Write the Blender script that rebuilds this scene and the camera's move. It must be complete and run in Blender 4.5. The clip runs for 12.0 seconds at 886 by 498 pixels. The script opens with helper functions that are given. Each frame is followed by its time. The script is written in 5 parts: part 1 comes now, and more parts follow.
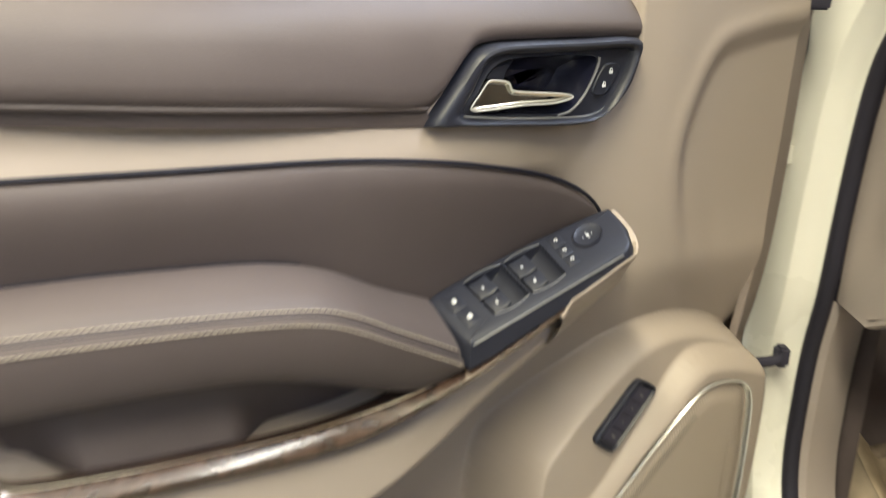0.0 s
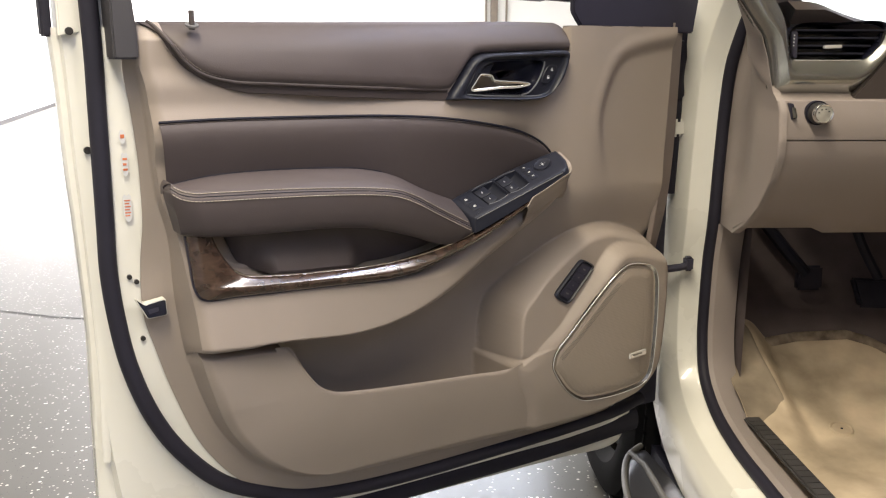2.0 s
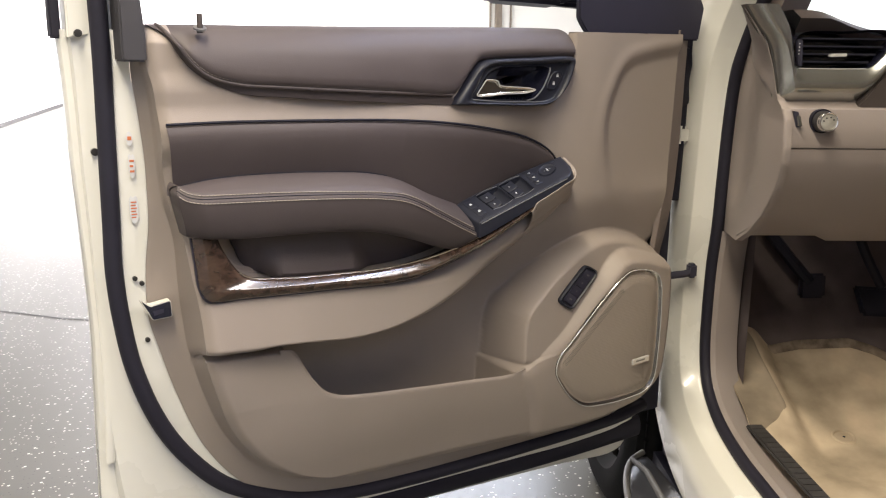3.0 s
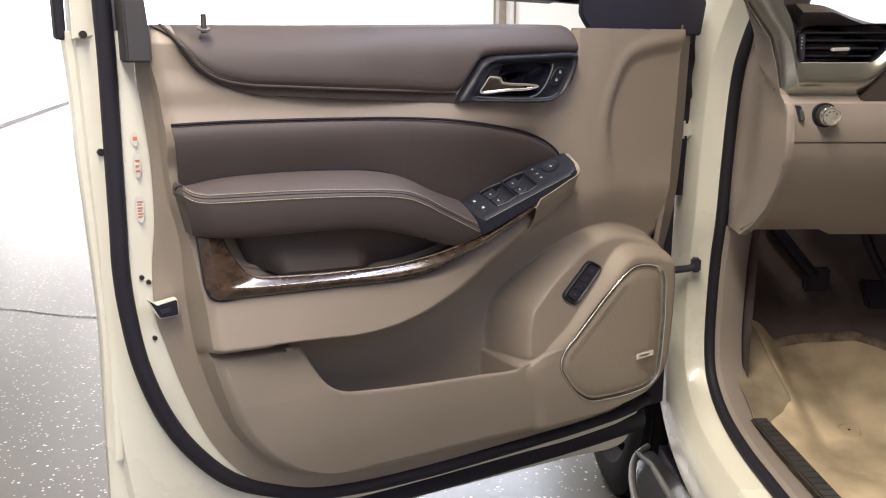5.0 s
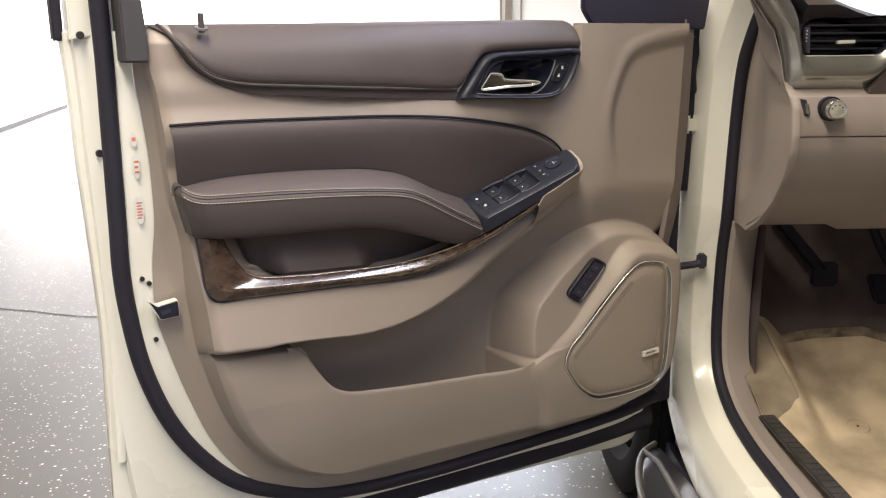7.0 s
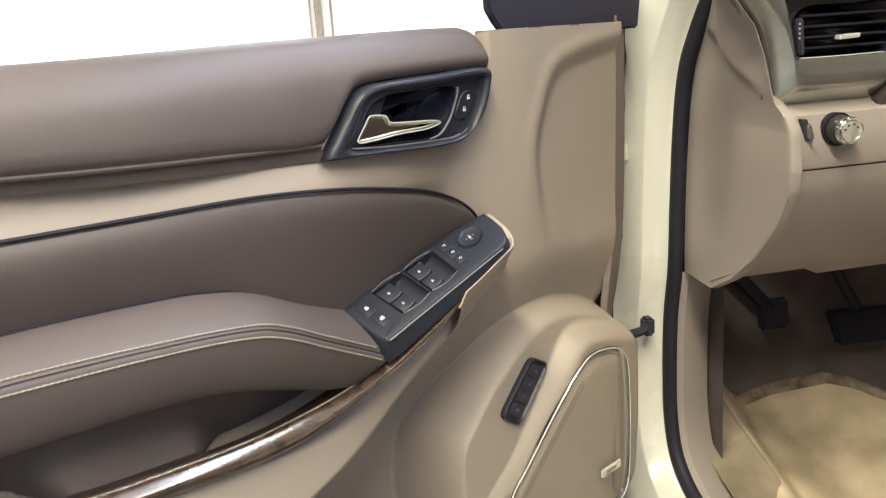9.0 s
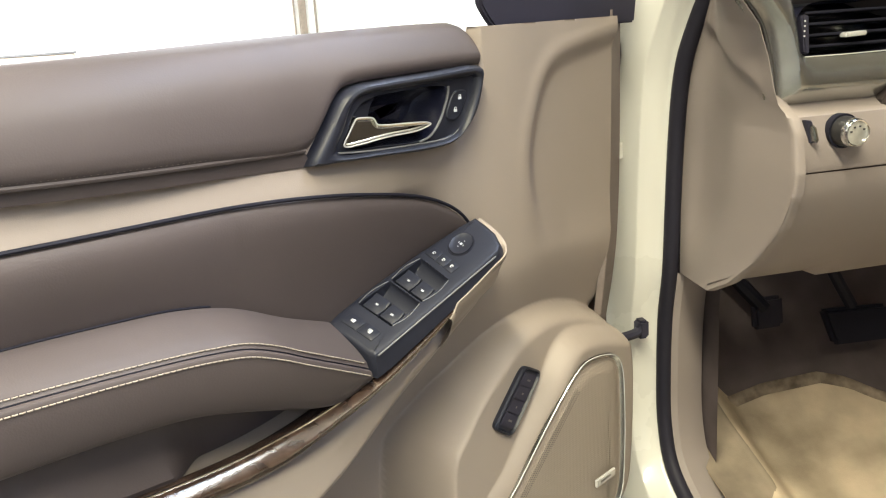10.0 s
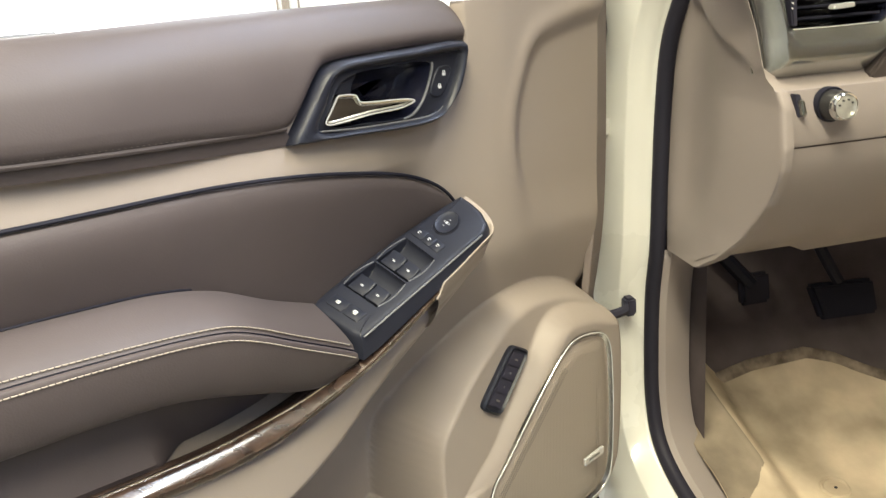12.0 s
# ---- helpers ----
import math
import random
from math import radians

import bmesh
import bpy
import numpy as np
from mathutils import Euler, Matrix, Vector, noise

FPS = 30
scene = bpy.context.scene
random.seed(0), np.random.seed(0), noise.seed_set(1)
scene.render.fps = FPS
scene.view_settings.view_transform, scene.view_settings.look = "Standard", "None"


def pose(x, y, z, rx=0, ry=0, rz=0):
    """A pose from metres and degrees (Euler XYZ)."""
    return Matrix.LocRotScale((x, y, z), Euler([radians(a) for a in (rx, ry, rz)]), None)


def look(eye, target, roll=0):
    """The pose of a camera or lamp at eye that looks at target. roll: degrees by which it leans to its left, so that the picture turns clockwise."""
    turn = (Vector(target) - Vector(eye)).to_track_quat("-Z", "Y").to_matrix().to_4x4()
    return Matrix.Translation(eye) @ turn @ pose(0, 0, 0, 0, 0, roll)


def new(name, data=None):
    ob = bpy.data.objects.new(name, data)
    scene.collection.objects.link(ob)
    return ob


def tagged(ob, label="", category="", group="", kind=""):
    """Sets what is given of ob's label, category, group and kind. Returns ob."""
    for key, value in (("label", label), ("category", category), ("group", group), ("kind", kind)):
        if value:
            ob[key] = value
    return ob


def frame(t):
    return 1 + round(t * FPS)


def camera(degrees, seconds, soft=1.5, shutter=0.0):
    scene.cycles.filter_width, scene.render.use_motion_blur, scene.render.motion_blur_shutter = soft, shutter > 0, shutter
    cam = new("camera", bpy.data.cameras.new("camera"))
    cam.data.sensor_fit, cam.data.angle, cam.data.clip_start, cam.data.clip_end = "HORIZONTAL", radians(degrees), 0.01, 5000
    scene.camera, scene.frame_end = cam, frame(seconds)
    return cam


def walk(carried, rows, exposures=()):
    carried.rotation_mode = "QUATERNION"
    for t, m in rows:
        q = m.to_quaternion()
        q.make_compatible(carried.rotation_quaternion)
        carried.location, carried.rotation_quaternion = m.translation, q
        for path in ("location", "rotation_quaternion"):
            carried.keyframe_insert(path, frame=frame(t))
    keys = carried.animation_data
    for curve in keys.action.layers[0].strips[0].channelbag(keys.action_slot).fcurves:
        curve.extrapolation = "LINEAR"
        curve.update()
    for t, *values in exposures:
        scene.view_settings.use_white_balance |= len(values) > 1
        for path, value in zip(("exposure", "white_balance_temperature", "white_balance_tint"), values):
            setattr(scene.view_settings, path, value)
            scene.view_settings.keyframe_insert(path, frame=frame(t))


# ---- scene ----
cam = camera(53.5, 12.0, soft=1.15, shutter=0.5)
PATH = [
    (0, (-0.965, -0.646, 1.262), (0.043, 0.982, 0.685), 2.3),
    (0.5, (-1.182, -0.871, 1.224), (-0.129, 0.749, 0.709), 4.6),
    (1, (-1.318, -1.024, 1.226), (-0.233, 0.574, 0.709), 4.5),
    (1.5, (-1.297, -1.168, 1.231), (-0.324, 0.534, 0.835), 0.3),
    (2, (-1.3, -1.214, 1.222), (-0.319, 0.472, 0.776), 0.1),
    (2.5, (-1.31, -1.22, 1.22), (-0.321, 0.462, 0.782), 0.8),
    (3, (-1.305, -1.215, 1.222), (-0.327, 0.475, 0.787), 0.6),
    (5, (-1.306, -1.222, 1.227), (-0.341, 0.472, 0.78), 0.1),
    (5.5, (-1.302, -1.222, 1.226), (-0.342, 0.475, 0.779), -0.0),
    (6, (-1.301, -1.22, 1.227), (-0.347, 0.48, 0.781), -0.2),
    (6.5, (-1.296, -1.216, 1.223), (-0.346, 0.488, 0.781), -0.4),
    (7, (-1.292, -1.218, 1.228), (-0.345, 0.484, 0.773), -0.5),
    (7.5, (-1.282, -1.187, 1.22), (-0.297, 0.495, 0.772), -0.8),
    (7.7, (-1.278, -1.133, 1.216), (-0.24, 0.525, 0.797), -1.6),
    (9.3, (-1.046, -0.709, 1.271), (0.225, 0.756, 0.781), -3.9),
    (9.5, (-1.045, -0.706, 1.275), (0.226, 0.754, 0.776), -3.8),
    (10, (-1.04, -0.701, 1.275), (0.237, 0.75, 0.762), -3.7),
    (10.5, (-1.039, -0.697, 1.277), (0.235, 0.755, 0.757), -3.6),
    (11, (-1.036, -0.694, 1.277), (0.236, 0.76, 0.759), -3.5),
    (11.5, (-1.037, -0.696, 1.275), (0.234, 0.757, 0.756), -3.6),
    (12, (-1.031, -0.691, 1.271), (0.259, 0.731, 0.711), -4.1),
]
walk(cam, [(t, look(eye, target, roll)) for t, eye, target, roll in PATH],
     [(0.0, 1.12, 6450, 7), (0.5, 1.08, 6200, 5), (1.0, 0.86, 6300, 9), (1.5, 0.56, 6300, 11), (2.0, 0.48, 6300, 16), (2.5, 0.44, 6270, 17), (7.7, 0.44, 6270, 17), (9.3, 1.08, 6270, 8), (12.0, 1.10, 6270, 8)])

# ---- world and light ----
scene.view_settings.exposure = 0.0
world = bpy.data.worlds.new("world")
scene.world = world
world.use_nodes = True
world.node_tree.nodes["Background"].inputs[0].default_value = (0.9, 0.95, 1.0, 1)
world.node_tree.nodes["Background"].inputs[1].default_value = 0.03

ROOM = pose(0, 0, 0, 0, 0, -16.1)      # x to the right of the long white wall, y along it
CAR = pose(0, 0, 0, 0, 0, -28)         # x to the car's right, y to its front
DOOR = Matrix.Identity(4)              # x along the door to its hinges, y outwards, z up


def lamp(name, x, y, z, sx, sy, watts, colour, turn=(0, 0, 0)):
    d = bpy.data.lights.new(name, "AREA")
    d.shape, d.size, d.size_y, d.energy, d.color = "RECTANGLE", sx, sy, watts, colour
    ob = new(name, d)
    ob.matrix_world = ROOM @ pose(x, y, z, *turn)
    return ob


# x, middle y, length, width, watts and colour of the ceiling light lines and fill lamps
# the fourth and fifth are unseen, added for cool fill and the east wall
STRIPS = [(-1.3, -1.5, 3.6, 0.30, 165, (1.0, 0.90, 0.64)), (1.1, -2.6, 3.6, 0.30, 135, (0.96, 0.91, 0.83)), (0.80, 0.3, 2.8, 0.12, 62, (0.64, 0.74, 1.0)), (-0.5, -5.8, 3.0, 0.30, 60, (0.60, 0.72, 1.0)),
          (7.4, 11.0, 7.0, 0.30, 300, (0.95, 1.0, 0.97)), (1.45, 7.3, 1.6, 2.0, 200, (0.84, 0.92, 1.0))]
for sx, sy, length, wide, watts, colour in STRIPS:
    lamp("ceiling_and_fill_lamp", sx, sy, 3.52, wide, length, watts, colour)
lamp("ceiling_and_fill_lamp", -1.0, 18.0, 3.52, 3.0, 12.0, 3400, (1.0, 0.98, 0.96))

# ---- materials ----


def material(name, colour, rough=0.5, metal=0.0, vary=0.06, scale=6.0, bump=0.0, grain=600.0, coat=0.0, spec=0.5, voronoi=False, clear=0.0):
    m = bpy.data.materials.new(name)
    m.use_nodes = True
    t = m.node_tree
    b = t.nodes["Principled BSDF"]
    b.inputs["Roughness"].default_value, b.inputs["Metallic"].default_value = rough, metal
    b.inputs["Coat Weight"].default_value, b.inputs["Specular IOR Level"].default_value = coat, spec
    b.inputs["Coat Roughness"].default_value = 0.04
    b.inputs["Transmission Weight"].default_value = clear
    co = t.nodes.new("ShaderNodeTexCoord")
    n = t.nodes.new("ShaderNodeTexNoise")
    n.inputs["Scale"].default_value, n.inputs["Detail"].default_value = scale, 6
    t.links.new(co.outputs["Object"], n.inputs["Vector"])
    ramp = t.nodes.new("ShaderNodeValToRGB")
    ramp.color_ramp.elements[0].position, ramp.color_ramp.elements[1].position = 0.3, 0.7
    for e, k in zip(ramp.color_ramp.elements, (1 - vary, 1 + vary)):
        e.color = (*[min(1, c * k) for c in colour], 1)
    t.links.new(n.outputs["Fac"], ramp.inputs["Fac"])
    t.links.new(ramp.outputs["Color"], b.inputs["Base Color"])
    rr = t.nodes.new("ShaderNodeMapRange")
    rr.inputs["To Min"].default_value, rr.inputs["To Max"].default_value = rough * 0.88, min(1, rough * 1.12)
    t.links.new(n.outputs["Fac"], rr.inputs["Value"])
    t.links.new(rr.outputs["Result"], b.inputs["Roughness"])
    if bump:
        g = t.nodes.new("ShaderNodeTexVoronoi" if voronoi else "ShaderNodeTexNoise")
        g.inputs["Scale"].default_value = grain
        t.links.new(co.outputs["Object"], g.inputs["Vector"])
        bp = t.nodes.new("ShaderNodeBump")
        bp.inputs["Strength"].default_value, bp.inputs["Distance"].default_value = bump, 0.0006
        t.links.new(g.outputs["Distance" if voronoi else "Fac"], bp.inputs["Height"])
        t.links.new(bp.outputs["Normal"], b.inputs["Normal"])
    return m


M_TAN = material("tan_plastic", (0.271, 0.230, 0.203), 0.5, bump=0.25, grain=900, vary=0.03, spec=0.35)
M_DASH = material("tan_dash", (0.246, 0.212, 0.202), 0.5, bump=0.3, grain=700, vary=0.03, spec=0.35)
M_LEATHER = material("brown_leather", (0.066, 0.0538, 0.0548), 0.54, spec=0.30, bump=0.13, grain=560, voronoi=True, vary=0.06, scale=9)
# the trim's tan plastic again, with the shade of the fold in its colour
M_TAN_SHADED = material("shaded_tan_plastic", (0.185, 0.153, 0.140), 0.55, bump=0.25, grain=900, vary=0.03, spec=0.3)
M_BROWN = material("brown_plastic", (0.050, 0.040, 0.038), 0.5, bump=0.3, grain=700)
M_THREAD = material("pale_thread", (0.27, 0.235, 0.20), 0.8)
M_WHITE = material("white_paint", (0.69, 0.68, 0.63), 0.28, coat=0.6, vary=0.015, scale=3)
M_BLACK = material("black_plastic", (0.030, 0.029, 0.046), 0.46, bump=0.2, grain=900, spec=0.25)
M_COVER = material("grey_cover", (0.048, 0.046, 0.052), 0.5, bump=0.2, grain=900, spec=0.3)
M_BRIGHT = material("bright_metal", (0.80, 0.80, 0.80), 0.22, 0.6, vary=0.03)
M_SCUFF = material("scuff_rubber", (0.036, 0.033, 0.034), 0.6, bump=0.4, grain=400, vary=0.2, scale=20)
M_BANK = material("switch_plastic", (0.015, 0.0165, 0.026), 0.40, bump=0.08, grain=1200, spec=0.30)
M_KNOB = material("knob_plastic", (0.022, 0.021, 0.022), 0.32, bump=0.2, grain=900)
M_GLOSS = material("black_gloss", (0.012, 0.013, 0.026), 0.2, coat=0.3)
M_RUBBER = material("black_rubber", (0.017, 0.016, 0.026), 0.6, bump=0.2, grain=300, spec=0.25)
# dull metal, and the painted highlights on bezel and switch bank
M_LINE = material("metal_and_glint", (0.24, 0.24, 0.25), 0.35, 0.6)
M_WELL = material("black_well", (0.010, 0.010, 0.018), 0.6, spec=0.2)
M_CHROME = material("chrome", (0.88, 0.88, 0.87), 0.14, 1.0, vary=0.03)
M_SILVER = material("satin_silver", (0.44, 0.445, 0.43), 0.25, 0.95, vary=0.03)
M_LEVER = material("lever_chrome", (0.50, 0.49, 0.47), 0.17, 1.0, vary=0.04)
M_RIM = material("rim_chrome", (0.32, 0.31, 0.30), 0.26, 1.0, vary=0.04)
M_FACE = material("knob_face", (0.50, 0.49, 0.46), 0.3, 0.5, vary=0.12, scale=160)
M_THREAD2 = material("brown_thread", (0.15, 0.128, 0.115), 0.7)
M_MARK = material("pale_marking", (0.60, 0.61, 0.63), 0.5)
M_GREY = material("grey_plastic", (0.11, 0.105, 0.10), 0.55, bump=0.3, grain=500)
M_CARPET = material("tan_carpet", (0.42, 0.342, 0.255), 0.95, bump=1.0, grain=700, vary=0.5, scale=6, spec=0.1)
# the shadow under the dash is put into this dark footwell colour
M_SHADEFOOT = material("shaded_carpet", (0.088, 0.072, 0.074), 0.95, bump=0.8, grain=600, vary=0.25, scale=10, spec=0.1)
M_REST = material("worn_foot_pad", (0.205, 0.168, 0.128), 0.95, bump=0.6, grain=500, vary=0.3, scale=14, spec=0.25)
# in-between brown for the painted soft edge of the footwell shadow
M_PENUMBRA = material("penumbra_band", (0.17, 0.137, 0.108), 0.95, bump=0.9, grain=500, vary=0.5, scale=40, spec=0.1)
M_TYRE = material("tyre_rubber", (0.010, 0.010, 0.011), 0.85, spec=0.08, bump=0.3, grain=200)
M_WALL = material("white_wall", (0.86, 0.85, 0.81), 0.7, bump=0.1, grain=120, vary=0.02, scale=1.2)
# blue-grey tint added so that the rear wall bounces cool light
M_BACK = material("cool_fill_wall", (0.55, 0.59, 0.68), 0.7, bump=0.1, grain=120, vary=0.03, scale=1.2)
M_CEIL = material("ceiling_paint", (0.80, 0.79, 0.76), 0.8, vary=0.03, scale=1)
M_POST = material("timber_post", (0.22, 0.18, 0.14), 0.55, vary=0.15, scale=12)
M_SKIRT = material("dark_skirting", (0.03, 0.03, 0.03), 0.6)
M_MIRROR = material("mirror_silver", (0.9, 0.9, 0.9), 0.02, 1.0, vary=0.0)


def glass_material():
    m = bpy.data.materials.new("tinted_glass")
    m.use_nodes = True
    t = m.node_tree
    t.nodes.clear()
    through_it, shine, fres, mix, out = (t.nodes.new("ShaderNode" + k) for k in ("BsdfTransparent", "BsdfGlossy", "Fresnel", "MixShader", "OutputMaterial"))
    through_it.inputs["Color"].default_value = (0.86, 0.95, 0.93, 1)
    shine.inputs["Roughness"].default_value = 0.02
    t.links.new(fres.outputs[0], mix.inputs[0])
    t.links.new(through_it.outputs[0], mix.inputs[1])
    t.links.new(shine.outputs[0], mix.inputs[2])
    t.links.new(mix.outputs[0], out.inputs["Surface"])
    return m


M_GLASS = glass_material()
M_ORANGE = material("sticker_orange", (0.55, 0.16, 0.06), 0.5)
M_SEAT = material("seat_leather", (0.33, 0.275, 0.21), 0.5, bump=0.3, grain=420, voronoi=True)


def wood_material():
    m = material("burl_wood", (0.10, 0.055, 0.032), 0.25, coat=1.0, vary=0.1, scale=10)
    t = m.node_tree
    t.nodes["Principled BSDF"].inputs["Coat Roughness"].default_value = 0.15
    co = t.nodes.new("ShaderNodeTexCoord")
    stretch = t.nodes.new("ShaderNodeMapping")
    stretch.inputs["Scale"].default_value = (34, 40, 60)
    n = t.nodes.new("ShaderNodeTexNoise")
    n.inputs["Scale"].default_value, n.inputs["Detail"].default_value, n.inputs["Distortion"].default_value = 1.3, 5, 0.8
    ramp = t.nodes.new("ShaderNodeValToRGB")
    ramp.color_ramp.elements[0].position, ramp.color_ramp.elements[1].position = 0.30, 0.78
    ramp.color_ramp.elements[0].color, ramp.color_ramp.elements[1].color = (0.024, 0.014, 0.011, 1), (0.085, 0.052, 0.038, 1)
    t.links.new(co.outputs["Object"], stretch.inputs["Vector"])
    t.links.new(stretch.outputs["Vector"], n.inputs["Vector"])
    t.links.new(n.outputs["Fac"], ramp.inputs["Fac"])
    t.links.new(ramp.outputs["Color"], t.nodes["Principled BSDF"].inputs["Base Color"])
    return m


def floor_material():
    m = material("flaked_epoxy", (0.108, 0.105, 0.094), 0.45, vary=0.14, scale=1.5, coat=0.20)
    t = m.node_tree
    b = t.nodes["Principled BSDF"]
    base = b.inputs["Base Color"].links[0].from_socket
    co = t.nodes.new("ShaderNodeTexCoord")
    for k, (size, cut, colour) in enumerate(((75, 0.24, (0.60, 0.58, 0.52, 1)), (90, 0.18, (0.05, 0.05, 0.05, 1)), (44, 0.20, (0.72, 0.70, 0.64, 1)))):
        shift = t.nodes.new("ShaderNodeMapping")
        shift.inputs["Location"].default_value = (k * 3.7, k * 1.3, 0)
        v = t.nodes.new("ShaderNodeTexVoronoi")
        v.inputs["Scale"].default_value = size
        warp = t.nodes.new("ShaderNodeTexNoise")
        warp.inputs["Scale"].default_value = 9.0
        lt = t.nodes.new("ShaderNodeMath")
        lt.operation = "LESS_THAN"
        lt.inputs[1].default_value = cut
        few = t.nodes.new("ShaderNodeMath")
        few.operation = "GREATER_THAN"
        few.inputs[1].default_value = 0.66
        both = t.nodes.new("ShaderNodeMath")
        both.operation = "MULTIPLY"
        mix = t.nodes.new("ShaderNodeMix")
        mix.data_type = "RGBA"
        t.links.new(co.outputs["Object"], shift.inputs["Vector"])
        t.links.new(shift.outputs["Vector"], v.inputs["Vector"])
        t.links.new(v.outputs["Distance"], lt.inputs[0])
        t.links.new(v.outputs["Color"], few.inputs[0])
        t.links.new(lt.outputs[0], both.inputs[0])
        t.links.new(few.outputs[0], both.inputs[1])
        t.links.new(both.outputs[0], mix.inputs["Factor"])
        t.links.new(base, mix.inputs["A"])
        mix.inputs["B"].default_value = colour
        base = mix.outputs["Result"]
    t.links.new(base, b.inputs["Base Color"])
    peel = t.nodes.new("ShaderNodeTexNoise")
    peel.inputs["Scale"].default_value, peel.inputs["Detail"].default_value = 55, 3
    bp = t.nodes.new("ShaderNodeBump")
    bp.inputs["Strength"].default_value, bp.inputs["Distance"].default_value = 0.5, 0.002
    t.links.new(co.outputs["Object"], peel.inputs["Vector"])
    t.links.new(peel.outputs["Fac"], bp.inputs["Height"])
    t.links.new(bp.outputs["Normal"], b.inputs["Coat Normal"])
    b.inputs["Coat Roughness"].default_value = 0.08
    return m


def grille_material():
    m = material("tan_grille", (0.272, 0.229, 0.194), 0.55, vary=0.03)
    t = m.node_tree
    b = t.nodes["Principled BSDF"]
    co = t.nodes.new("ShaderNodeTexCoord")
    v = t.nodes.new("ShaderNodeTexVoronoi")
    v.inputs["Scale"].default_value, v.inputs["Randomness"].default_value = 330, 0.0
    bp = t.nodes.new("ShaderNodeBump")
    bp.inputs["Strength"].default_value, bp.inputs["Distance"].default_value = 0.6, 0.001
    t.links.new(co.outputs["Object"], v.inputs["Vector"])
    t.links.new(v.outputs["Distance"], bp.inputs["Height"])
    t.links.new(bp.outputs["Normal"], b.inputs["Normal"])
    return m


M_WOOD, M_FLOOR, M_GRILLE = wood_material(), floor_material(), grille_material()

# ---- builders ----
WORLD_OF, ABOVE = {}, {}


def thing(name, base, label, category, group="", kind=""):
    """An Empty at the base of a thing; base is a world matrix."""
    ob = new(name)
    ob.empty_display_size = 0.1
    ob.matrix_world = base
    WORLD_OF[ob] = base
    return tagged(ob, label, category, group, kind)


def part(name, bm, mat, parent=None, label="", at=DOOR, smooth=True, kind=""):
    """A bmesh, drawn in the frame `at`, linked as one mesh under its thing."""
    me = bpy.data.meshes.new(name)
    bmesh.ops.remove_doubles(bm, verts=bm.verts, dist=1e-6)
    bmesh.ops.recalc_face_normals(bm, faces=bm.faces)
    bm.to_mesh(me)
    bm.free()
    me.materials.append(mat)
    if smooth:
        me.shade_smooth()
        me.set_sharp_from_angle(angle=radians(38))
    ob = new(name, me)
    if parent in ABOVE and ABOVE[parent] in ABOVE:
        parent = ABOVE[parent]          # no deeper than a part of a part
    if parent is not None:
        ABOVE[ob] = parent
    if parent is None:
        ob.matrix_world = at
    else:
        ob.parent = parent
        ob.matrix_parent_inverse = WORLD_OF[parent].inverted() @ at
    WORLD_OF[ob] = at
    return tagged(ob, label, kind=kind)


def curve(points, n, closed=False):
    """A Catmull-Rom curve through the points, n samples at even steps of its length."""
    p = np.array(points, float)
    k = len(p)
    idx = range(k if closed else k - 1)
    out = []
    for i in idx:
        if closed:
            a, b, c, d = p[(i - 1) % k], p[i], p[(i + 1) % k], p[(i + 2) % k]
        else:
            b, c = p[i], p[i + 1]
            a = p[i - 1] if i else 2 * b - c
            d = p[i + 2] if i + 2 < k else 2 * c - b
        la, lb, lc = (max(np.linalg.norm(v), 1e-9) ** 0.5 for v in (b - a, c - b, d - c))
        for t in np.linspace(0, 1, 12, endpoint=False):
            t1, t2, t3 = la, la + lb, la + lb + lc
            u = t1 + t * lb
            a1 = (t1 - u) / t1 * a + u / t1 * b
            a2 = (t2 - u) / (t2 - t1) * b + (u - t1) / (t2 - t1) * c
            a3 = (t3 - u) / (t3 - t2) * c + (u - t2) / (t3 - t2) * d
            b1 = (t2 - u) / t2 * a1 + u / t2 * a2
            b2 = (t3 - u) / (t3 - t1) * a2 + (u - t1) / (t3 - t1) * a3
            out.append((t2 - u) / (t2 - t1) * b1 + (u - t1) / (t2 - t1) * b2)
    out.append(p[0] if closed else p[-1])
    return even(np.array(out), n, closed)


def even(p, n, closed=False):
    s = np.r_[0, np.cumsum(np.linalg.norm(np.diff(p, axis=0), axis=1))]
    at = np.linspace(0, s[-1], n, endpoint=not closed)
    return np.stack([np.interp(at, s, p[:, i]) for i in range(p.shape[1])], 1)


def loft(rows, closed=False, bm=None, cap_first=False, cap_last=False):
    """A surface through rows of 3D points of one length."""
    bm = bm or bmesh.new()
    grid = [[bm.verts.new(tuple(p)) for p in row] for row in rows]
    n = len(grid[0])
    for a, b in zip(grid, grid[1:]):
        for i in range(n if closed else n - 1):
            j = (i + 1) % n
            bm.faces.new((a[i], a[j], b[j], b[i]))
    if cap_first:
        bm.faces.new(grid[0])
    if cap_last:
        bm.faces.new(grid[-1])
    return bm


def raised(xz, h):
    """Points of the door's plane lifted h metres towards the cabin side."""
    xz = np.asarray(xz, float)
    return np.c_[xz[:, 0], -np.broadcast_to(h, len(xz)), xz[:, 1]]


def inset(xz, d):
    """A closed outline drawn in by d."""
    p = np.asarray(xz, float)
    t = np.roll(p, -1, 0) - np.roll(p, 1, 0)
    t /= np.linalg.norm(t, axis=1)[:, None] + 1e-12
    area = np.sum(p[:, 0] * np.roll(p[:, 1], -1) - np.roll(p[:, 0], -1) * p[:, 1])
    nrm = np.c_[-t[:, 1], t[:, 0]] * (1 if area > 0 else -1)
    return p + nrm * d


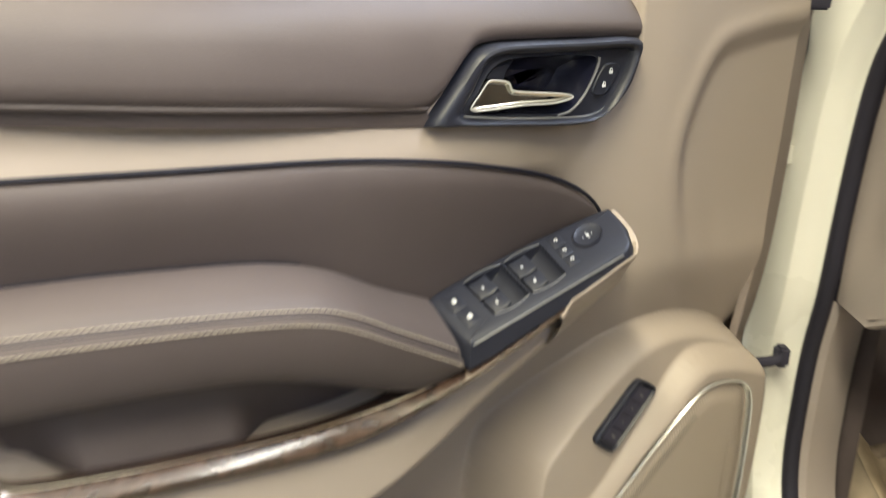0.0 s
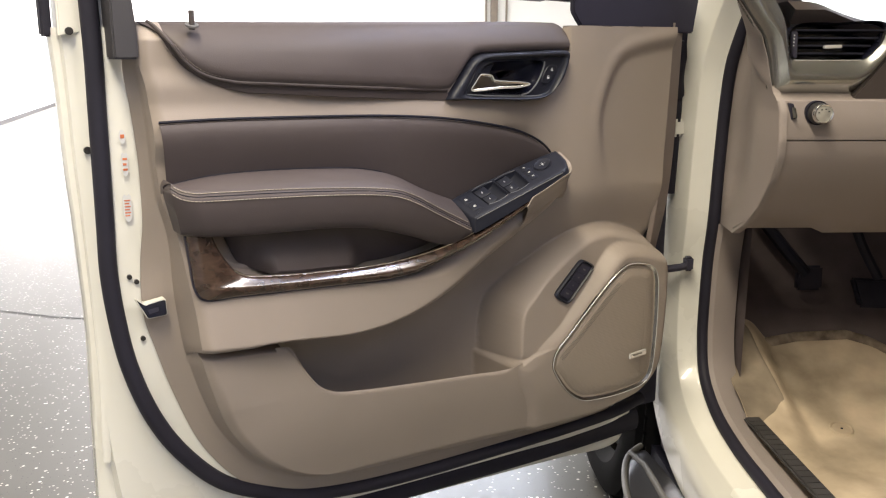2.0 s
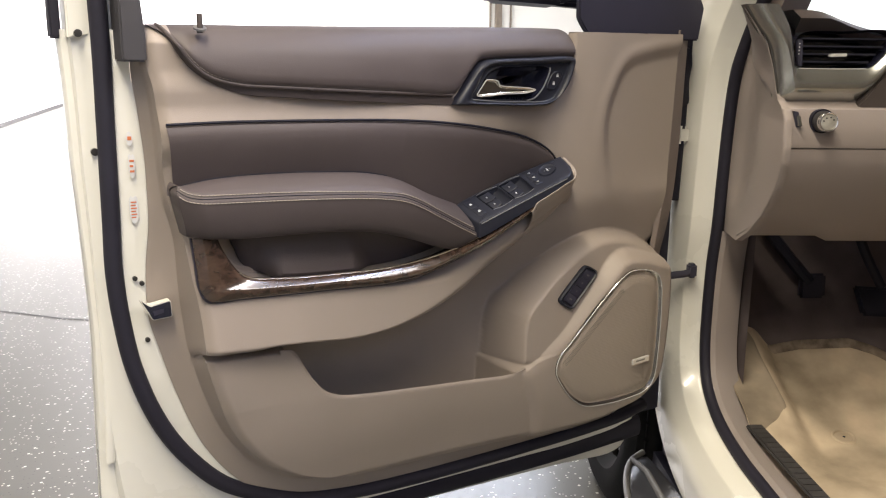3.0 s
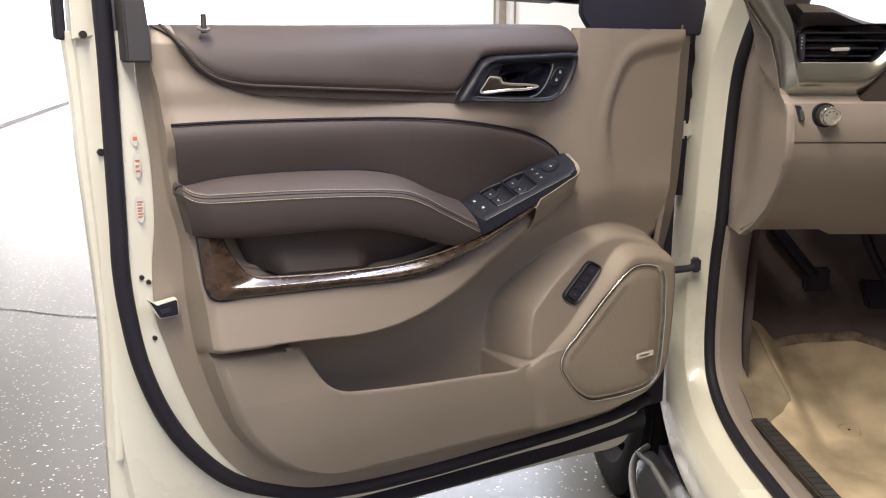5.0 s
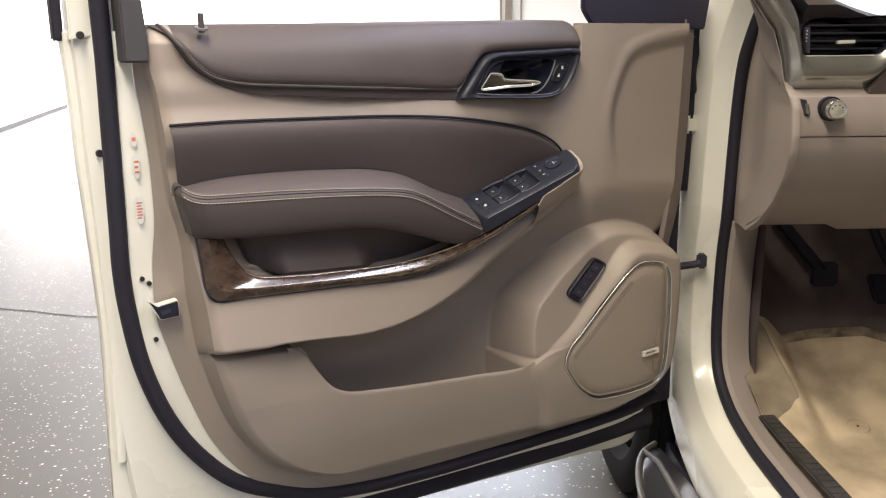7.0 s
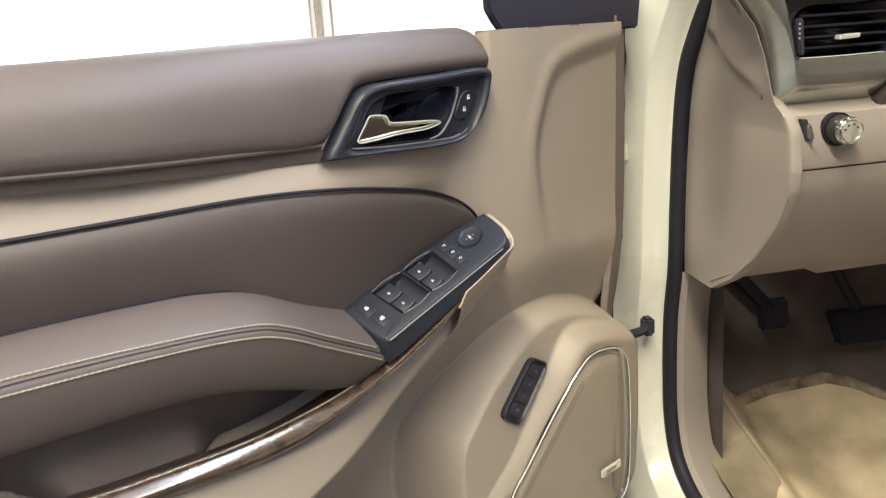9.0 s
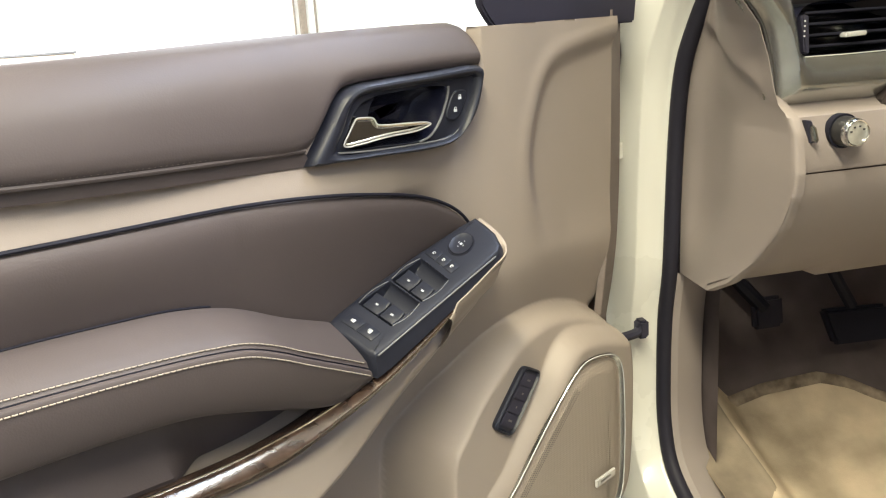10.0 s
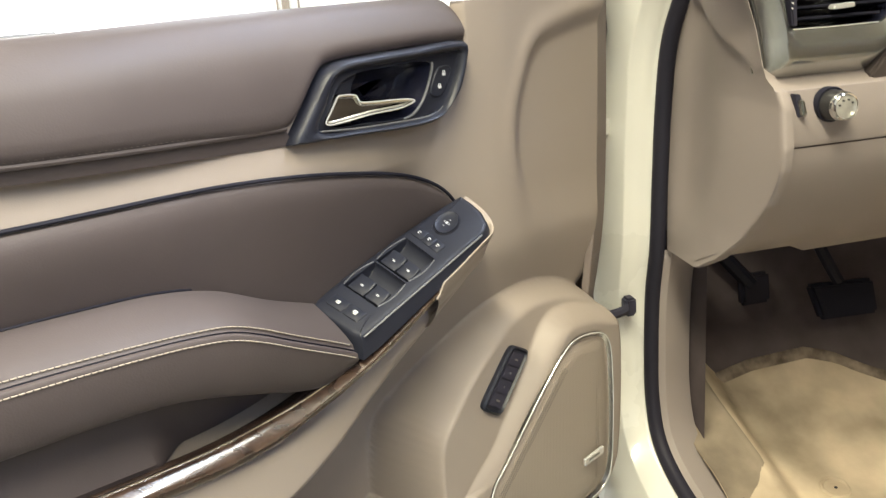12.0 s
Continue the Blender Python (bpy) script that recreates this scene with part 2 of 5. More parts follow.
def tube(path, r, bm=None, sides=8, flat=1.0, closed=False):
    """A round cord along a path; flat squeezes it along the second axis."""
    p = np.asarray(path, float)
    bm = bm or bmesh.new()
    t = np.gradient(p, axis=0)
    if closed:
        t = np.roll(p, -1, 0) - np.roll(p, 1, 0)
    t /= np.linalg.norm(t, axis=1)[:, None] + 1e-12
    up = np.array([0, 1.0, 0]) if abs(t[:, 1]).mean() < 0.8 else np.array([0, 0, 1.0])
    rows = []
    for c, d in zip(p, t):
        a = np.cross(d, up)
        a /= np.linalg.norm(a) + 1e-12
        b = np.cross(a, d)
        rows.append([c + r * (math.cos(w) * a + flat * math.sin(w) * b) for w in np.linspace(0, 2 * math.pi, sides, endpoint=False)])
    if closed:
        rows.append(rows[0])
    return loft(rows, True, bm, not closed, not closed)


def slab(corners, depth, bevel, bm=None):
    """A plate with rounded edges: its front outline, given in order in 3D, pushed back by the vector depth."""
    bm2 = bmesh.new()
    front = [bm2.verts.new(tuple(c)) for c in corners]
    face = bm2.faces.new(front)
    made = bmesh.ops.extrude_face_region(bm2, geom=[face])
    for v in made["geom"]:
        if isinstance(v, bmesh.types.BMVert):
            v.co += Vector(depth)
    if bevel:
        bmesh.ops.bevel(bm2, geom=bm2.edges[:], offset=bevel, segments=2, affect="EDGES", clamp_overlap=True)
    if bm is None:
        return bm2
    me = bpy.data.meshes.new("slab")
    bm2.to_mesh(me)
    bm2.free()
    bm.from_mesh(me)
    bpy.data.meshes.remove(me)
    return bm


def box(x0, y0, z0, x1, y1, z1, bevel=0.004, bm=None):
    return slab([(x0, y0, z0), (x1, y0, z0), (x1, y0, z1), (x0, y0, z1)], (0, y1 - y0, 0), bevel, bm)


def inside(poly, x, z):
    """Signed distance to an outline, positive inside it."""
    p = np.asarray(poly, float)
    q = np.roll(p, -1, 0)
    best = np.full(x.shape, 1e9)
    odd = np.zeros(x.shape, bool)
    for (ax, az), (bx, bz) in zip(p, q):
        dx, dz = bx - ax, bz - az
        t = np.clip(((x - ax) * dx + (z - az) * dz) / (dx * dx + dz * dz + 1e-12), 0, 1)
        best = np.minimum(best, np.hypot(x - ax - t * dx, z - az - t * dz))
        odd ^= ((az > z) != (bz > z)) & (x < (bx - ax) * (z - az) / (bz - az + 1e-12) + ax)
    return np.where(odd, best, -best)


def step(d, a, b):
    t = np.clip((d - a) / (b - a), 0, 1)
    return t * t * (3 - 2 * t)


# ---- the setting ----
L0, R0, B0, F0, TOP = -4.35, 9.0, -7.5, 20.5, 3.7


def plain_box(name, lo, hi, mat, label, category, at=ROOM, bevel=0.0):
    ob = part(name, box(*lo, *hi, bevel), mat, at=at, smooth=False)
    return tagged(ob, label, category, kind="structure")


plain_box("floor", (L0, B0, -0.12), (R0, F0, 0), M_FLOOR, "grey epoxy garage floor with pale paint flakes", "floor")
plain_box("wall_west", (L0 - 0.2, B0 - 0.2, -0.12), (L0, F0 + 0.2, TOP), M_WALL, "brightly lit white painted garage wall", "wall")
plain_box("wall_east", (R0, B0 - 0.2, -0.12), (R0 + 0.2, F0 + 0.2, TOP), M_WALL, "white painted garage wall", "wall")
plain_box("wall_south", (L0, B0 - 0.2, -0.12), (R0, B0, TOP), M_BACK, "garage wall behind the car, tinted blue-grey for cool fill", "wall")
plain_box("wall_north", (L0, F0, -0.12), (R0, F0 + 0.2, TOP), M_WALL, "white painted wall at the far end", "wall")
plain_box("ceiling", (L0 - 0.2, B0 - 0.2, TOP), (R0 + 0.2, F0 + 0.2, TOP + 0.15), M_CEIL, "pale painted garage ceiling", "ceiling")
plain_box("baseboard", (L0, B0, 0.0), (L0 + 0.012, F0, 0.07), M_SKIRT, "thin dark strip along the foot of the wall", "baseboard")
for sx, sy, length, wide, watts, colour in STRIPS:
    # the two added fill lamps get a housing too
    fix = thing("ceiling_and_fill_light", ROOM @ pose(sx, sy, TOP), "long slim white fixture for ceiling and fill lamps", "light", "ceiling lights")
    part("housing", box(sx - max(0.14, wide / 2), sy - length / 2, 3.6, sx + max(0.14, wide / 2), sy + length / 2, TOP, 0.01), M_CEIL, fix, at=ROOM)
frame_post = thing("door_frame", ROOM @ pose(5.95, F0, 0), "tan timber door frame on the far white wall", "door frame", kind="structure")
part("jamb", box(5.84, F0 - 0.1, 0, 6.01, F0, 3.0, 0.01), M_POST, frame_post, at=ROOM)
part("stop", box(6.24, F0 - 0.06, 0, 6.28, F0, 3.0, 0.006), M_POST, frame_post, at=ROOM)
part("stop", box(5.70, F0 - 0.06, 0, 5.74, F0, 3.0, 0.006), M_POST, frame_post, at=ROOM)
bench = thing("low_cabinet", ROOM @ pose(-0.5, F0 - 0.3, 0), "low tan cabinet with a dark top edge", "cabinet")
part("body", box(-3.2, F0 - 0.55, 0.0, 0.6, F0 - 0.02, 0.98, 0.01), M_POST, bench, at=ROOM)
part("top", box(-3.25, F0 - 0.58, 0.982, 0.65, F0 - 0.02, 1.03, 0.006), M_SKIRT, bench, "dark worktop", at=ROOM)
# a hair crack across the coating
rng = np.random.RandomState(4)
crack = [(-1.9, 4.15), (-1.55, 3.75), (-1.12, 3.31), (-0.75, 2.93), (-0.2, 2.5), (0.3, 1.9)]
cp = curve(crack, 60) + rng.normal(0, 0.006, (60, 2))
bm = loft([np.c_[cp, np.full(60, 0.002)], np.c_[cp + (0.008, 0.008), np.full(60, 0.002)]])
tagged(part("floor_crack", bm, M_SKIRT), "thin dark crack across the grey floor coating", "crack", kind="structure")

# ---- the open door ----
car = thing("car", CAR @ pose(0.3, 0, 0), "white car with its front door wide open", "car")
BACK = [(-1.056, 1.248), (-1.066, 1.205), (-1.060, 1.138), (-1.055, 1.076), (-1.054, 1.028), (-1.055, 0.979), (-1.062, 0.922), (-1.063, 0.846),
        (-1.052, 0.80), (-1.028, 0.717), (-0.990, 0.624), (-0.929, 0.548), (-0.858, 0.508), (-0.785, 0.498), (-0.685, 0.496), (-0.40, 0.501),
        (-0.20, 0.508), (-0.135, 0.545), (-0.100, 0.62), (-0.093, 0.80), (-0.050, 0.88), (-0.030, 0.95), (-0.024, 1.10), (-0.016, 1.248)]
N = 260
back_e = raised(curve(BACK, N), -0.05)
back_e[:, 1] += 0.048 * step(back_e[:, 0], -0.22, -0.06) * step(back_e[:, 2], 0.52, 0.66)
# painted steel round the trim
SEAL = [(-1.104, 1.80), (-1.102, 1.288), (-1.101, 1.215), (-1.102, 1.139), (-1.103, 1.062), (-1.104, 0.983), (-1.105, 0.918), (-1.10, 0.85),
        (-1.087, 0.77), (-1.058, 0.684), (-1.02, 0.619), (-0.961, 0.556), (-0.888, 0.520), (-0.83, 0.501), (-0.737, 0.489), (-0.626, 0.486),
        (-0.507, 0.488), (-0.378, 0.492), (-0.24, 0.498), (-0.15, 0.506), (-0.090, 0.520)]
SHELL = [(-1.150, 1.248), (-1.146, 1.177), (-1.143, 1.061), (-1.139, 0.981), (-1.136, 0.898), (-1.134, 0.813), (-1.136, 0.725), (-1.139, 0.60),
         (-1.139, 0.47), (-1.128, 0.425), (-1.095, 0.412), (-0.90, 0.412), (-0.618, 0.413), (-0.262, 0.408), (-0.13, 0.404), (-0.10, 0.42),
         (-0.090, 0.50), (-0.085, 0.85), (-0.065, 1.0), (-0.045, 1.248)]
seal_low = [(-1.101, 1.248)] + SEAL[2:-2] + [(-0.115, 0.54), (-0.095, 0.62), (-0.090, 0.85), (-0.066, 1.0), (-0.046, 1.248)]
inner = curve(seal_low, N)
outer = curve(SHELL, N)


def steel(xz, h):
    """The pressed steel, which lies deeper towards the hinges."""
    return raised(xz, h - 0.048 * step(xz[:, 0], -0.22, -0.06) * step(xz[:, 1], 0.52, 0.66) * step(h, -0.13, -0.05))


rows = [steel(0.0 + back_e[:, [0, 2]], -0.052), steel(0.7 * inner + 0.3 * back_e[:, [0, 2]], -0.053), steel(inner, -0.062), steel(0.75 * inner + 0.25 * outer, -0.066),
        steel(0.55 * inner + 0.45 * outer, -0.074), steel(0.30 * inner + 0.70 * outer, -0.077), steel(0.24 * inner + 0.76 * outer, -0.088), steel(0.06 * inner + 0.94 * outer, -0.090), steel(outer, -0.094),
        steel(outer, -0.116), steel(0.05 * inner + 0.95 * outer, -0.122)]
door = part("door", loft(rows), M_WHITE, car, "open white door with brown leather and tan trim")


BOLSTER = [(-1.03, 0.985), (-1.02, 0.72), (-0.861, 0.72), (-0.697, 0.72), (-0.576, 0.73), (-0.489, 0.79), (-0.393, 0.86), (-0.34, 0.93),
           (-0.323, 0.985), (-0.322, 1.014), (-0.335, 1.026), (-0.38, 1.020), (-0.48, 0.984), (-0.56, 0.945), (-0.62, 0.905), (-0.70, 0.887), (-0.82, 0.888), (-0.92, 0.894),
           (-0.962, 0.91), (-0.985, 0.95), (-0.995, 0.985)]
BOLSTER_EDGE = curve([(-1.06, 0.797), (-1.02, 0.795), (-0.861, 0.788), (-0.757, 0.781), (-0.697, 0.779), (-0.644, 0.784), (-0.576, 0.804), (-0.489, 0.859), (-0.393, 0.918), (-0.334, 0.960), (-0.26, 0.93), (-0.12, 0.785), (0.05, 0.785)], 300)


def bolster_edge(x):
    return np.interp(x, BOLSTER_EDGE[:, 0], BOLSTER_EDGE[:, 1])


LOWER = [(-1.1, 0.793), (-0.994, 0.7915), (-0.936, 0.788), (-0.877, 0.782), (-0.8615, 0.777), (-0.851, 0.757), (-0.837, 0.7325), (-0.818, 0.709), (-0.793, 0.696), (-0.743, 0.689), (-0.650, 0.682),
         (-0.541, 0.676), (-0.460, 0.675), (-0.40, 0.70), (0.1, 0.70), (0.1, 0.4), (-1.1, 0.4)]
BULGE = [(-0.447, 0.66), (-0.4438, 0.740), (-0.433, 0.774), (-0.409, 0.798), (-0.374, 0.829), (-0.334, 0.856), (-0.302, 0.8745), (-0.265, 0.888), (-0.227, 0.891), (-0.182, 0.883),
         (-0.140, 0.868), (-0.094, 0.842), (0.05, 0.80), (0.05, 0.50), (-0.43, 0.50)]
SPEAKER = [(-0.445, 0.670), (-0.415, 0.684), (-0.385, 0.706), (-0.352, 0.7295), (-0.320, 0.762), (-0.287, 0.797), (-0.258, 0.833), (-0.235, 0.8555), (-0.214, 0.864), (-0.170, 0.860), (-0.10, 0.840),
           (0.05, 0.82), (0.05, 0.40), (-0.36, 0.40), (-0.42, 0.60)]
GRILLE = [(-0.300, 0.580), (-0.335, 0.602), (-0.364, 0.636), (-0.378, 0.663), (-0.372, 0.690), (-0.343, 0.7195), (-0.281, 0.782), (-0.237, 0.820), (-0.213, 0.8325), (-0.172, 0.8305),
          (-0.146, 0.8195), (-0.136, 0.800), (-0.132, 0.756), (-0.132, 0.674), (-0.138, 0.600), (-0.154, 0.5845), (-0.199, 0.5755), (-0.255, 0.5745)]
RECESS = [(0.1, 1.258), (-0.040, 1.246), (-0.090, 1.236), (-0.137, 1.229), (-0.170, 1.222), (-0.193, 1.216), (-0.209, 1.208), (-0.225, 1.190), (-0.237, 1.165), (-0.247, 1.140), (-0.253, 1.113), (-0.255, 1.086),
          (-0.252, 1.050), (-0.242, 1.000), (-0.210, 0.902), (-0.17, 0.80), (0.1, 0.80)]
PADZONE = [(-1.03, 1.121), (-0.96, 1.123), (-0.877, 1.122), (-0.79, 1.120), (-0.696, 1.116), (-0.595, 1.108), (-0.509, 1.096), (-0.432, 1.079), (-0.395, 1.064), (-0.372, 1.050), (-0.362, 1.042), (-0.368, 1.024),
           (-0.45, 0.998), (-0.54, 0.960), (-0.60, 0.925), (-0.66, 0.908), (-0.80, 0.905), (-0.93, 0.915), (-0.965, 0.95), (-1.02, 0.99)]


BEZEL = [(-0.5770, 1.1410), (-0.5700, 1.1500), (-0.5556, 1.1690), (-0.5335, 1.1965), (-0.5229, 1.2055), (-0.5083, 1.2118), (-0.4735, 1.2145), (-0.4116, 1.2165), (-0.3330, 1.2180), (-0.3308, 1.2145),
         (-0.3338, 1.2016), (-0.3448, 1.1712), (-0.3620, 1.1530), (-0.3848, 1.1384), (-0.4104, 1.1350), (-0.4810, 1.1370), (-0.5384, 1.1395)]
CUPHOLE = [(-1.02, 0.99), (-0.965, 0.935), (-0.935, 0.912), (-0.80, 0.902), (-0.69, 0.902), (-0.60, 0.92), (-0.56, 0.96), (-0.70, 0.99)]


def bulge_at(z):
    return np.minimum(-0.004 + 0.12 * (0.83 - z), 0.012)


def spk_at(z):
    return 0.024 - 0.10 * (0.62 - z + np.sqrt((0.62 - z) ** 2 + 0.0016))


def inside_round(outline, x, z):
    return inside(curve(outline, 150, True), x, z)


DOWN = [0, 0.0005, 0.003, 0.006, 0.011, 0.018, 0.027, 0.037, 0.05, 0.065, 0.08, 0.11]
LIFT = [-0.055, -0.042, -0.031, -0.021, -0.012, -0.003, 0.005, 0.011, 0.015, 0.0175, 0.0185, 0.018]


def crown(z):
    """The rounded top of the door, under the window."""
    return np.interp(1.258 - z, DOWN, LIFT)


def relief(x, z, lower=True, brim=0.0):
    """How far the moulded trim stands towards the cabin; without its lower part, the back of the map pocket."""
    h = -0.008 - 0.042 * np.interp(x, [-0.95, -0.40], [0, 1]) + (0.0055 + 0.011 * step(-z, -1.152, -1.108)) * step(-x, 0.34, 0.47) * step(z, 1.06, 1.10) * (1 - step(z, 1.165, 1.20)) + 0.031 * step(x, -0.44, -0.26) * step(z, 0.86, 0.98) + 0.006 * step(z, 1.08, 1.20) * step(-x, 0.35, 0.5)
    h -= 0.036 * step(-z, -0.90, -0.765) * step(-x, 0.30, 0.52) + 0.032 * step(-z, -0.97, -0.78) * step(-x, 0.12, 0.42)
    top = np.minimum(crown(z) - 0.006, h)
    h += (top - 0.03 * step(z, 1.205, 1.225) * step(x, -1.016, -1.0) - h) * step(-x, 0.322, 0.329)
    h -= 0.035 * step(inside(BEZEL, x, z), 0.003, 0.009) + 0.02 * step(inside(CUPHOLE, x, z), 0.0, 0.01) + 0.085 * step(inside(PADZONE, x, z), 0.0, 0.008)
    # the sunk field by the hinges: crisp above, fading out below
    high = step(z, 0.96, 1.12)
    r = inside_round(RECESS, x, z)
    h -= (0.009 + 0.020 * np.clip(1.20 - z, 0, 0.25)) * ((1 - high) * step(r, -0.02, 0.07) + high * step(r, -0.007, 0.019)) * (0.25 + 0.75 * step(z, 0.88, 1.04))
    h += 0.0016 * np.exp(-((r + 0.012) / 0.010) ** 2) * step(z, 1.02, 1.14)
    h += (0.018 - h) * (1 - step(x, -0.93, -0.87)) * step(z, 0.775, 0.80) * (1 - step(z, 0.86, 0.90))      # flush at the rear edge
    wide = 0.011 + 0.041 * step(x, -0.80, -0.52)
    b = np.minimum(inside_round(BOLSTER, x, z), 0.86 * (z - bolster_edge(x)))
    h += (0.033 - 0.009 * step(x, -0.64, -0.52) + 0.16 * (bolster_edge(x) + 0.045 - z) - h) * np.sqrt(np.clip(step(b, 0.0, 1.0 * wide), 0, 1)) * (1 - step(inside(PADZONE, x, z), 0.0, 0.008))
    low = inside_round(LOWER, x, z)
    sag = 0.645 - z
    belly = 0.012 - 0.11 * (sag + np.sqrt(sag * sag + 0.0022) - 0.018) - 0.10 * np.clip(z - 0.70, 0, 1) + 0.01 * step(x, -0.6, -0.3) + 0.012 * (1 - step(x, -0.99, -0.88)) * step(z, 0.66, 0.76)
    if lower:
        h += (np.maximum(belly, h) - h) * np.sqrt(step(low, -brim, 0.008 - brim))
    h += np.maximum(bulge_at(z) - h, 0) * np.sqrt(step(inside_round(BULGE, x, z), -0.012, 0.012)) * step(z, 0.63, 0.69)
    spk = np.sqrt(step(inside_round(SPEAKER, x, z), -0.004, 0.020))
    h += np.maximum(spk_at(z) - h, 0) * spk
    h -= 0.012 * step(inside_round(GRILLE, x, z), 0.0, 0.004)
    return h


EDGE_L = [(1.270, -1.052), (1.207, -1.053), (1.17, -1.046), (1.125, -1.042), (1.056, -1.038), (1.006, -1.032), (0.967, -1.021), (0.90, -1.012),
          (0.848, -1.005), (0.792, -1.001), (0.722, -0.984), (0.663, -0.962), (0.606, -0.92), (0.566, -0.866), (0.546, -0.809), (0.535, -0.706)]
EDGE_R = [(1.270, -0.081), (1.17, -0.082), (1.05, -0.084), (0.95, -0.089), (0.90, -0.094), (0.86, -0.098), (0.84, -0.096), (0.80, -0.090), (0.66, -0.094), (0.608, -0.102), (0.567, -0.137), (0.55, -0.19), (0.535, -0.30)]


def across(table, z):
    a = curve(table, 300)[::-1]
    return np.interp(z, a[:, 0], a[:, 1])


def trim_panel():
    zs = np.r_[np.linspace(1.270, 0.785, 190, endpoint=False), np.linspace(0.785, 0.535, 220)]
    left, right = across(EDGE_L, zs), across(EDGE_R, zs)
    u = np.linspace(0, 1, 420)
    x = left[:, None] + (right - left)[:, None] * u
    # the rows run along the lower edge of the bolster
    edge = bolster_edge(x)
    z = np.repeat(zs[:, None], 420, 1)
    z = np.where(z > 0.785, edge + (z - 0.785) * (1.270 - edge) / 0.485, 0.535 + (z - 0.535) * (edge - 0.535) / 0.25)
    z = np.minimum(z, np.where(x < -1.016, 1.2565, np.where(x < -0.325, 1.236, 1.2605)))
    h = relief(x, z)
    pocket = step(x, -0.874, -0.864) * (1 - step(x, -0.468, -0.450)) * step(z, 0.600, 0.615)
    h += (relief(x, z, False) - h) * pocket        # behind the map pocket's front
    # the outer rim is rolled back
    rim = np.minimum.reduce([(x - left[:, None]), (right[:, None] - x) + 0.05 * step(z, 0.84, 0.87), z - 0.533])
    h -= 0.012 * (1 - np.sqrt(step(rim, -0.002, 0.016)))
    h -= 0.030 * (1 - np.sqrt(step(right[:, None] - x, -0.001, 0.024))) * step(-z, -0.88, -0.83)
    rows = np.stack([x, -h, z], -1)
    me = bpy.data.meshes.new("trim_panel")
    n, m = z.shape
    f = [(i * m + j, i * m + j + 1, (i + 1) * m + j + 1, (i + 1) * m + j) for i in range(n - 1) for j in range(m - 1)]
    me.from_pydata(rows.reshape(-1, 3).tolist(), [], f)
    me.materials.append(M_TAN)
    me.shade_smooth()
    ob = new("trim_panel", me)
    ob.parent, ob.matrix_parent_inverse = door, WORLD_OF[door].inverted()
    WORLD_OF[ob], ABOVE[ob] = DOOR, door
    # the side of the moulding, back to the steel
    rim_line = np.concatenate([rows[:, 0], rows[-1, 1:], rows[::-1, -1][1:]])
    tagged(ob, "moulded tan plastic trim with a map pocket")
    return rim_line


RIM = trim_panel()
rim_e = even(RIM, N)
steep = (0.12 + 0.14 * step(-rim_e[:, 2], -0.97, -0.84))[:, None]     # the moulding's side leans out more towards the floor
deep_e = np.c_[back_e[:, 0], np.maximum(back_e[:, 1] - 0.010, rim_e[:, 1]), back_e[:, 2]]
step_e = (1 - steep) * rim_e + steep * deep_e
step_e[:, 1] = deep_e[:, 1]
half_e = (1 - 0.4 * steep) * rim_e + 0.4 * steep * back_e
half_e[:, 1] = 0.5 * rim_e[:, 1] + 0.5 * deep_e[:, 1]
at_hinges = (step(rim_e[:, 0], -0.20, -0.12) * step(rim_e[:, 2], 0.83, 0.87))[:, None]
back_s = (1 - at_hinges) * back_e + at_hinges * (step_e + (0, 0.008, 0))
part("trim_side", loft([rim_e, half_e, step_e, 0.9 * step_e + 0.1 * back_s + (0, 0.001, 0), back_s]), M_TAN, door, "tan side of the door trim")

# the front of the map pocket, with a rounded lip
lower_line = curve(LOWER[1:14], 500)
order_l = np.argsort(lower_line[:, 0])
px = np.linspace(-0.886, -0.440, 300)
pz = np.interp(px, np.r_[-1.1, lower_line[order_l, 0]], np.r_[0.790, lower_line[order_l, 1]])
front_rows = []
for d in np.r_[0.0005, 0.0005, 0.0012, 0.0022, 0.0035, 0.005, 0.007, 0.010, 0.014, 0.02, np.linspace(0.03, 1, 30)]:
    zz = pz - d * (0.30 if d > 0.025 else 1.0)
    zz = np.maximum(zz, 0.590)
    away_l = np.clip(inside_round(LOWER, px, zz), 0.0002, 0.007)
    hh = relief(px, zz, True, 0.012) + 0.0005 - 0.0055 * (1 - np.sqrt(1 - (1 - away_l / 0.007) ** 2)) * step(px, -0.884, -0.872) * (1 - step(px, -0.47, -0.455))
    front_rows.append(raised(np.c_[px, zz], hh))
front_rows[0] = front_rows[1] + (0, 0.022, -0.012)
part("pocket_front", loft(front_rows), M_TAN, door, "tan front of the map pocket")

# folded edge by the hinges; its shade is in the darker colour
fold = curve([(-0.082, 1.2685), (-0.083, 1.17), (-0.085, 1.05), (-0.090, 0.95), (-0.095, 0.90), (-0.100, 0.85), (-0.104, 0.82)], 80)
fold_h = across([(1.27, -0.0275), (1.20, -0.0290), (1.10, -0.0305), (0.95, -0.034), (0.85, -0.040)], fold[:, 1])
flare = across([(1.27, 0.036), (0.90, 0.036), (0.84, 0.030)], fold[:, 1])
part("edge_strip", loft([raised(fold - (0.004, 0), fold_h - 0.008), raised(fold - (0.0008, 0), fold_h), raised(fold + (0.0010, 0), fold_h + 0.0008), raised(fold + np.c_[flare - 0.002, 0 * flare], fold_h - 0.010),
                         raised(fold + np.c_[flare, 0 * flare], fold_h - 0.013), raised(fold + np.c_[flare, 0 * flare], -0.085)]), M_TAN_SHADED, door, "folded edge of the tan trim, darkened as shade")
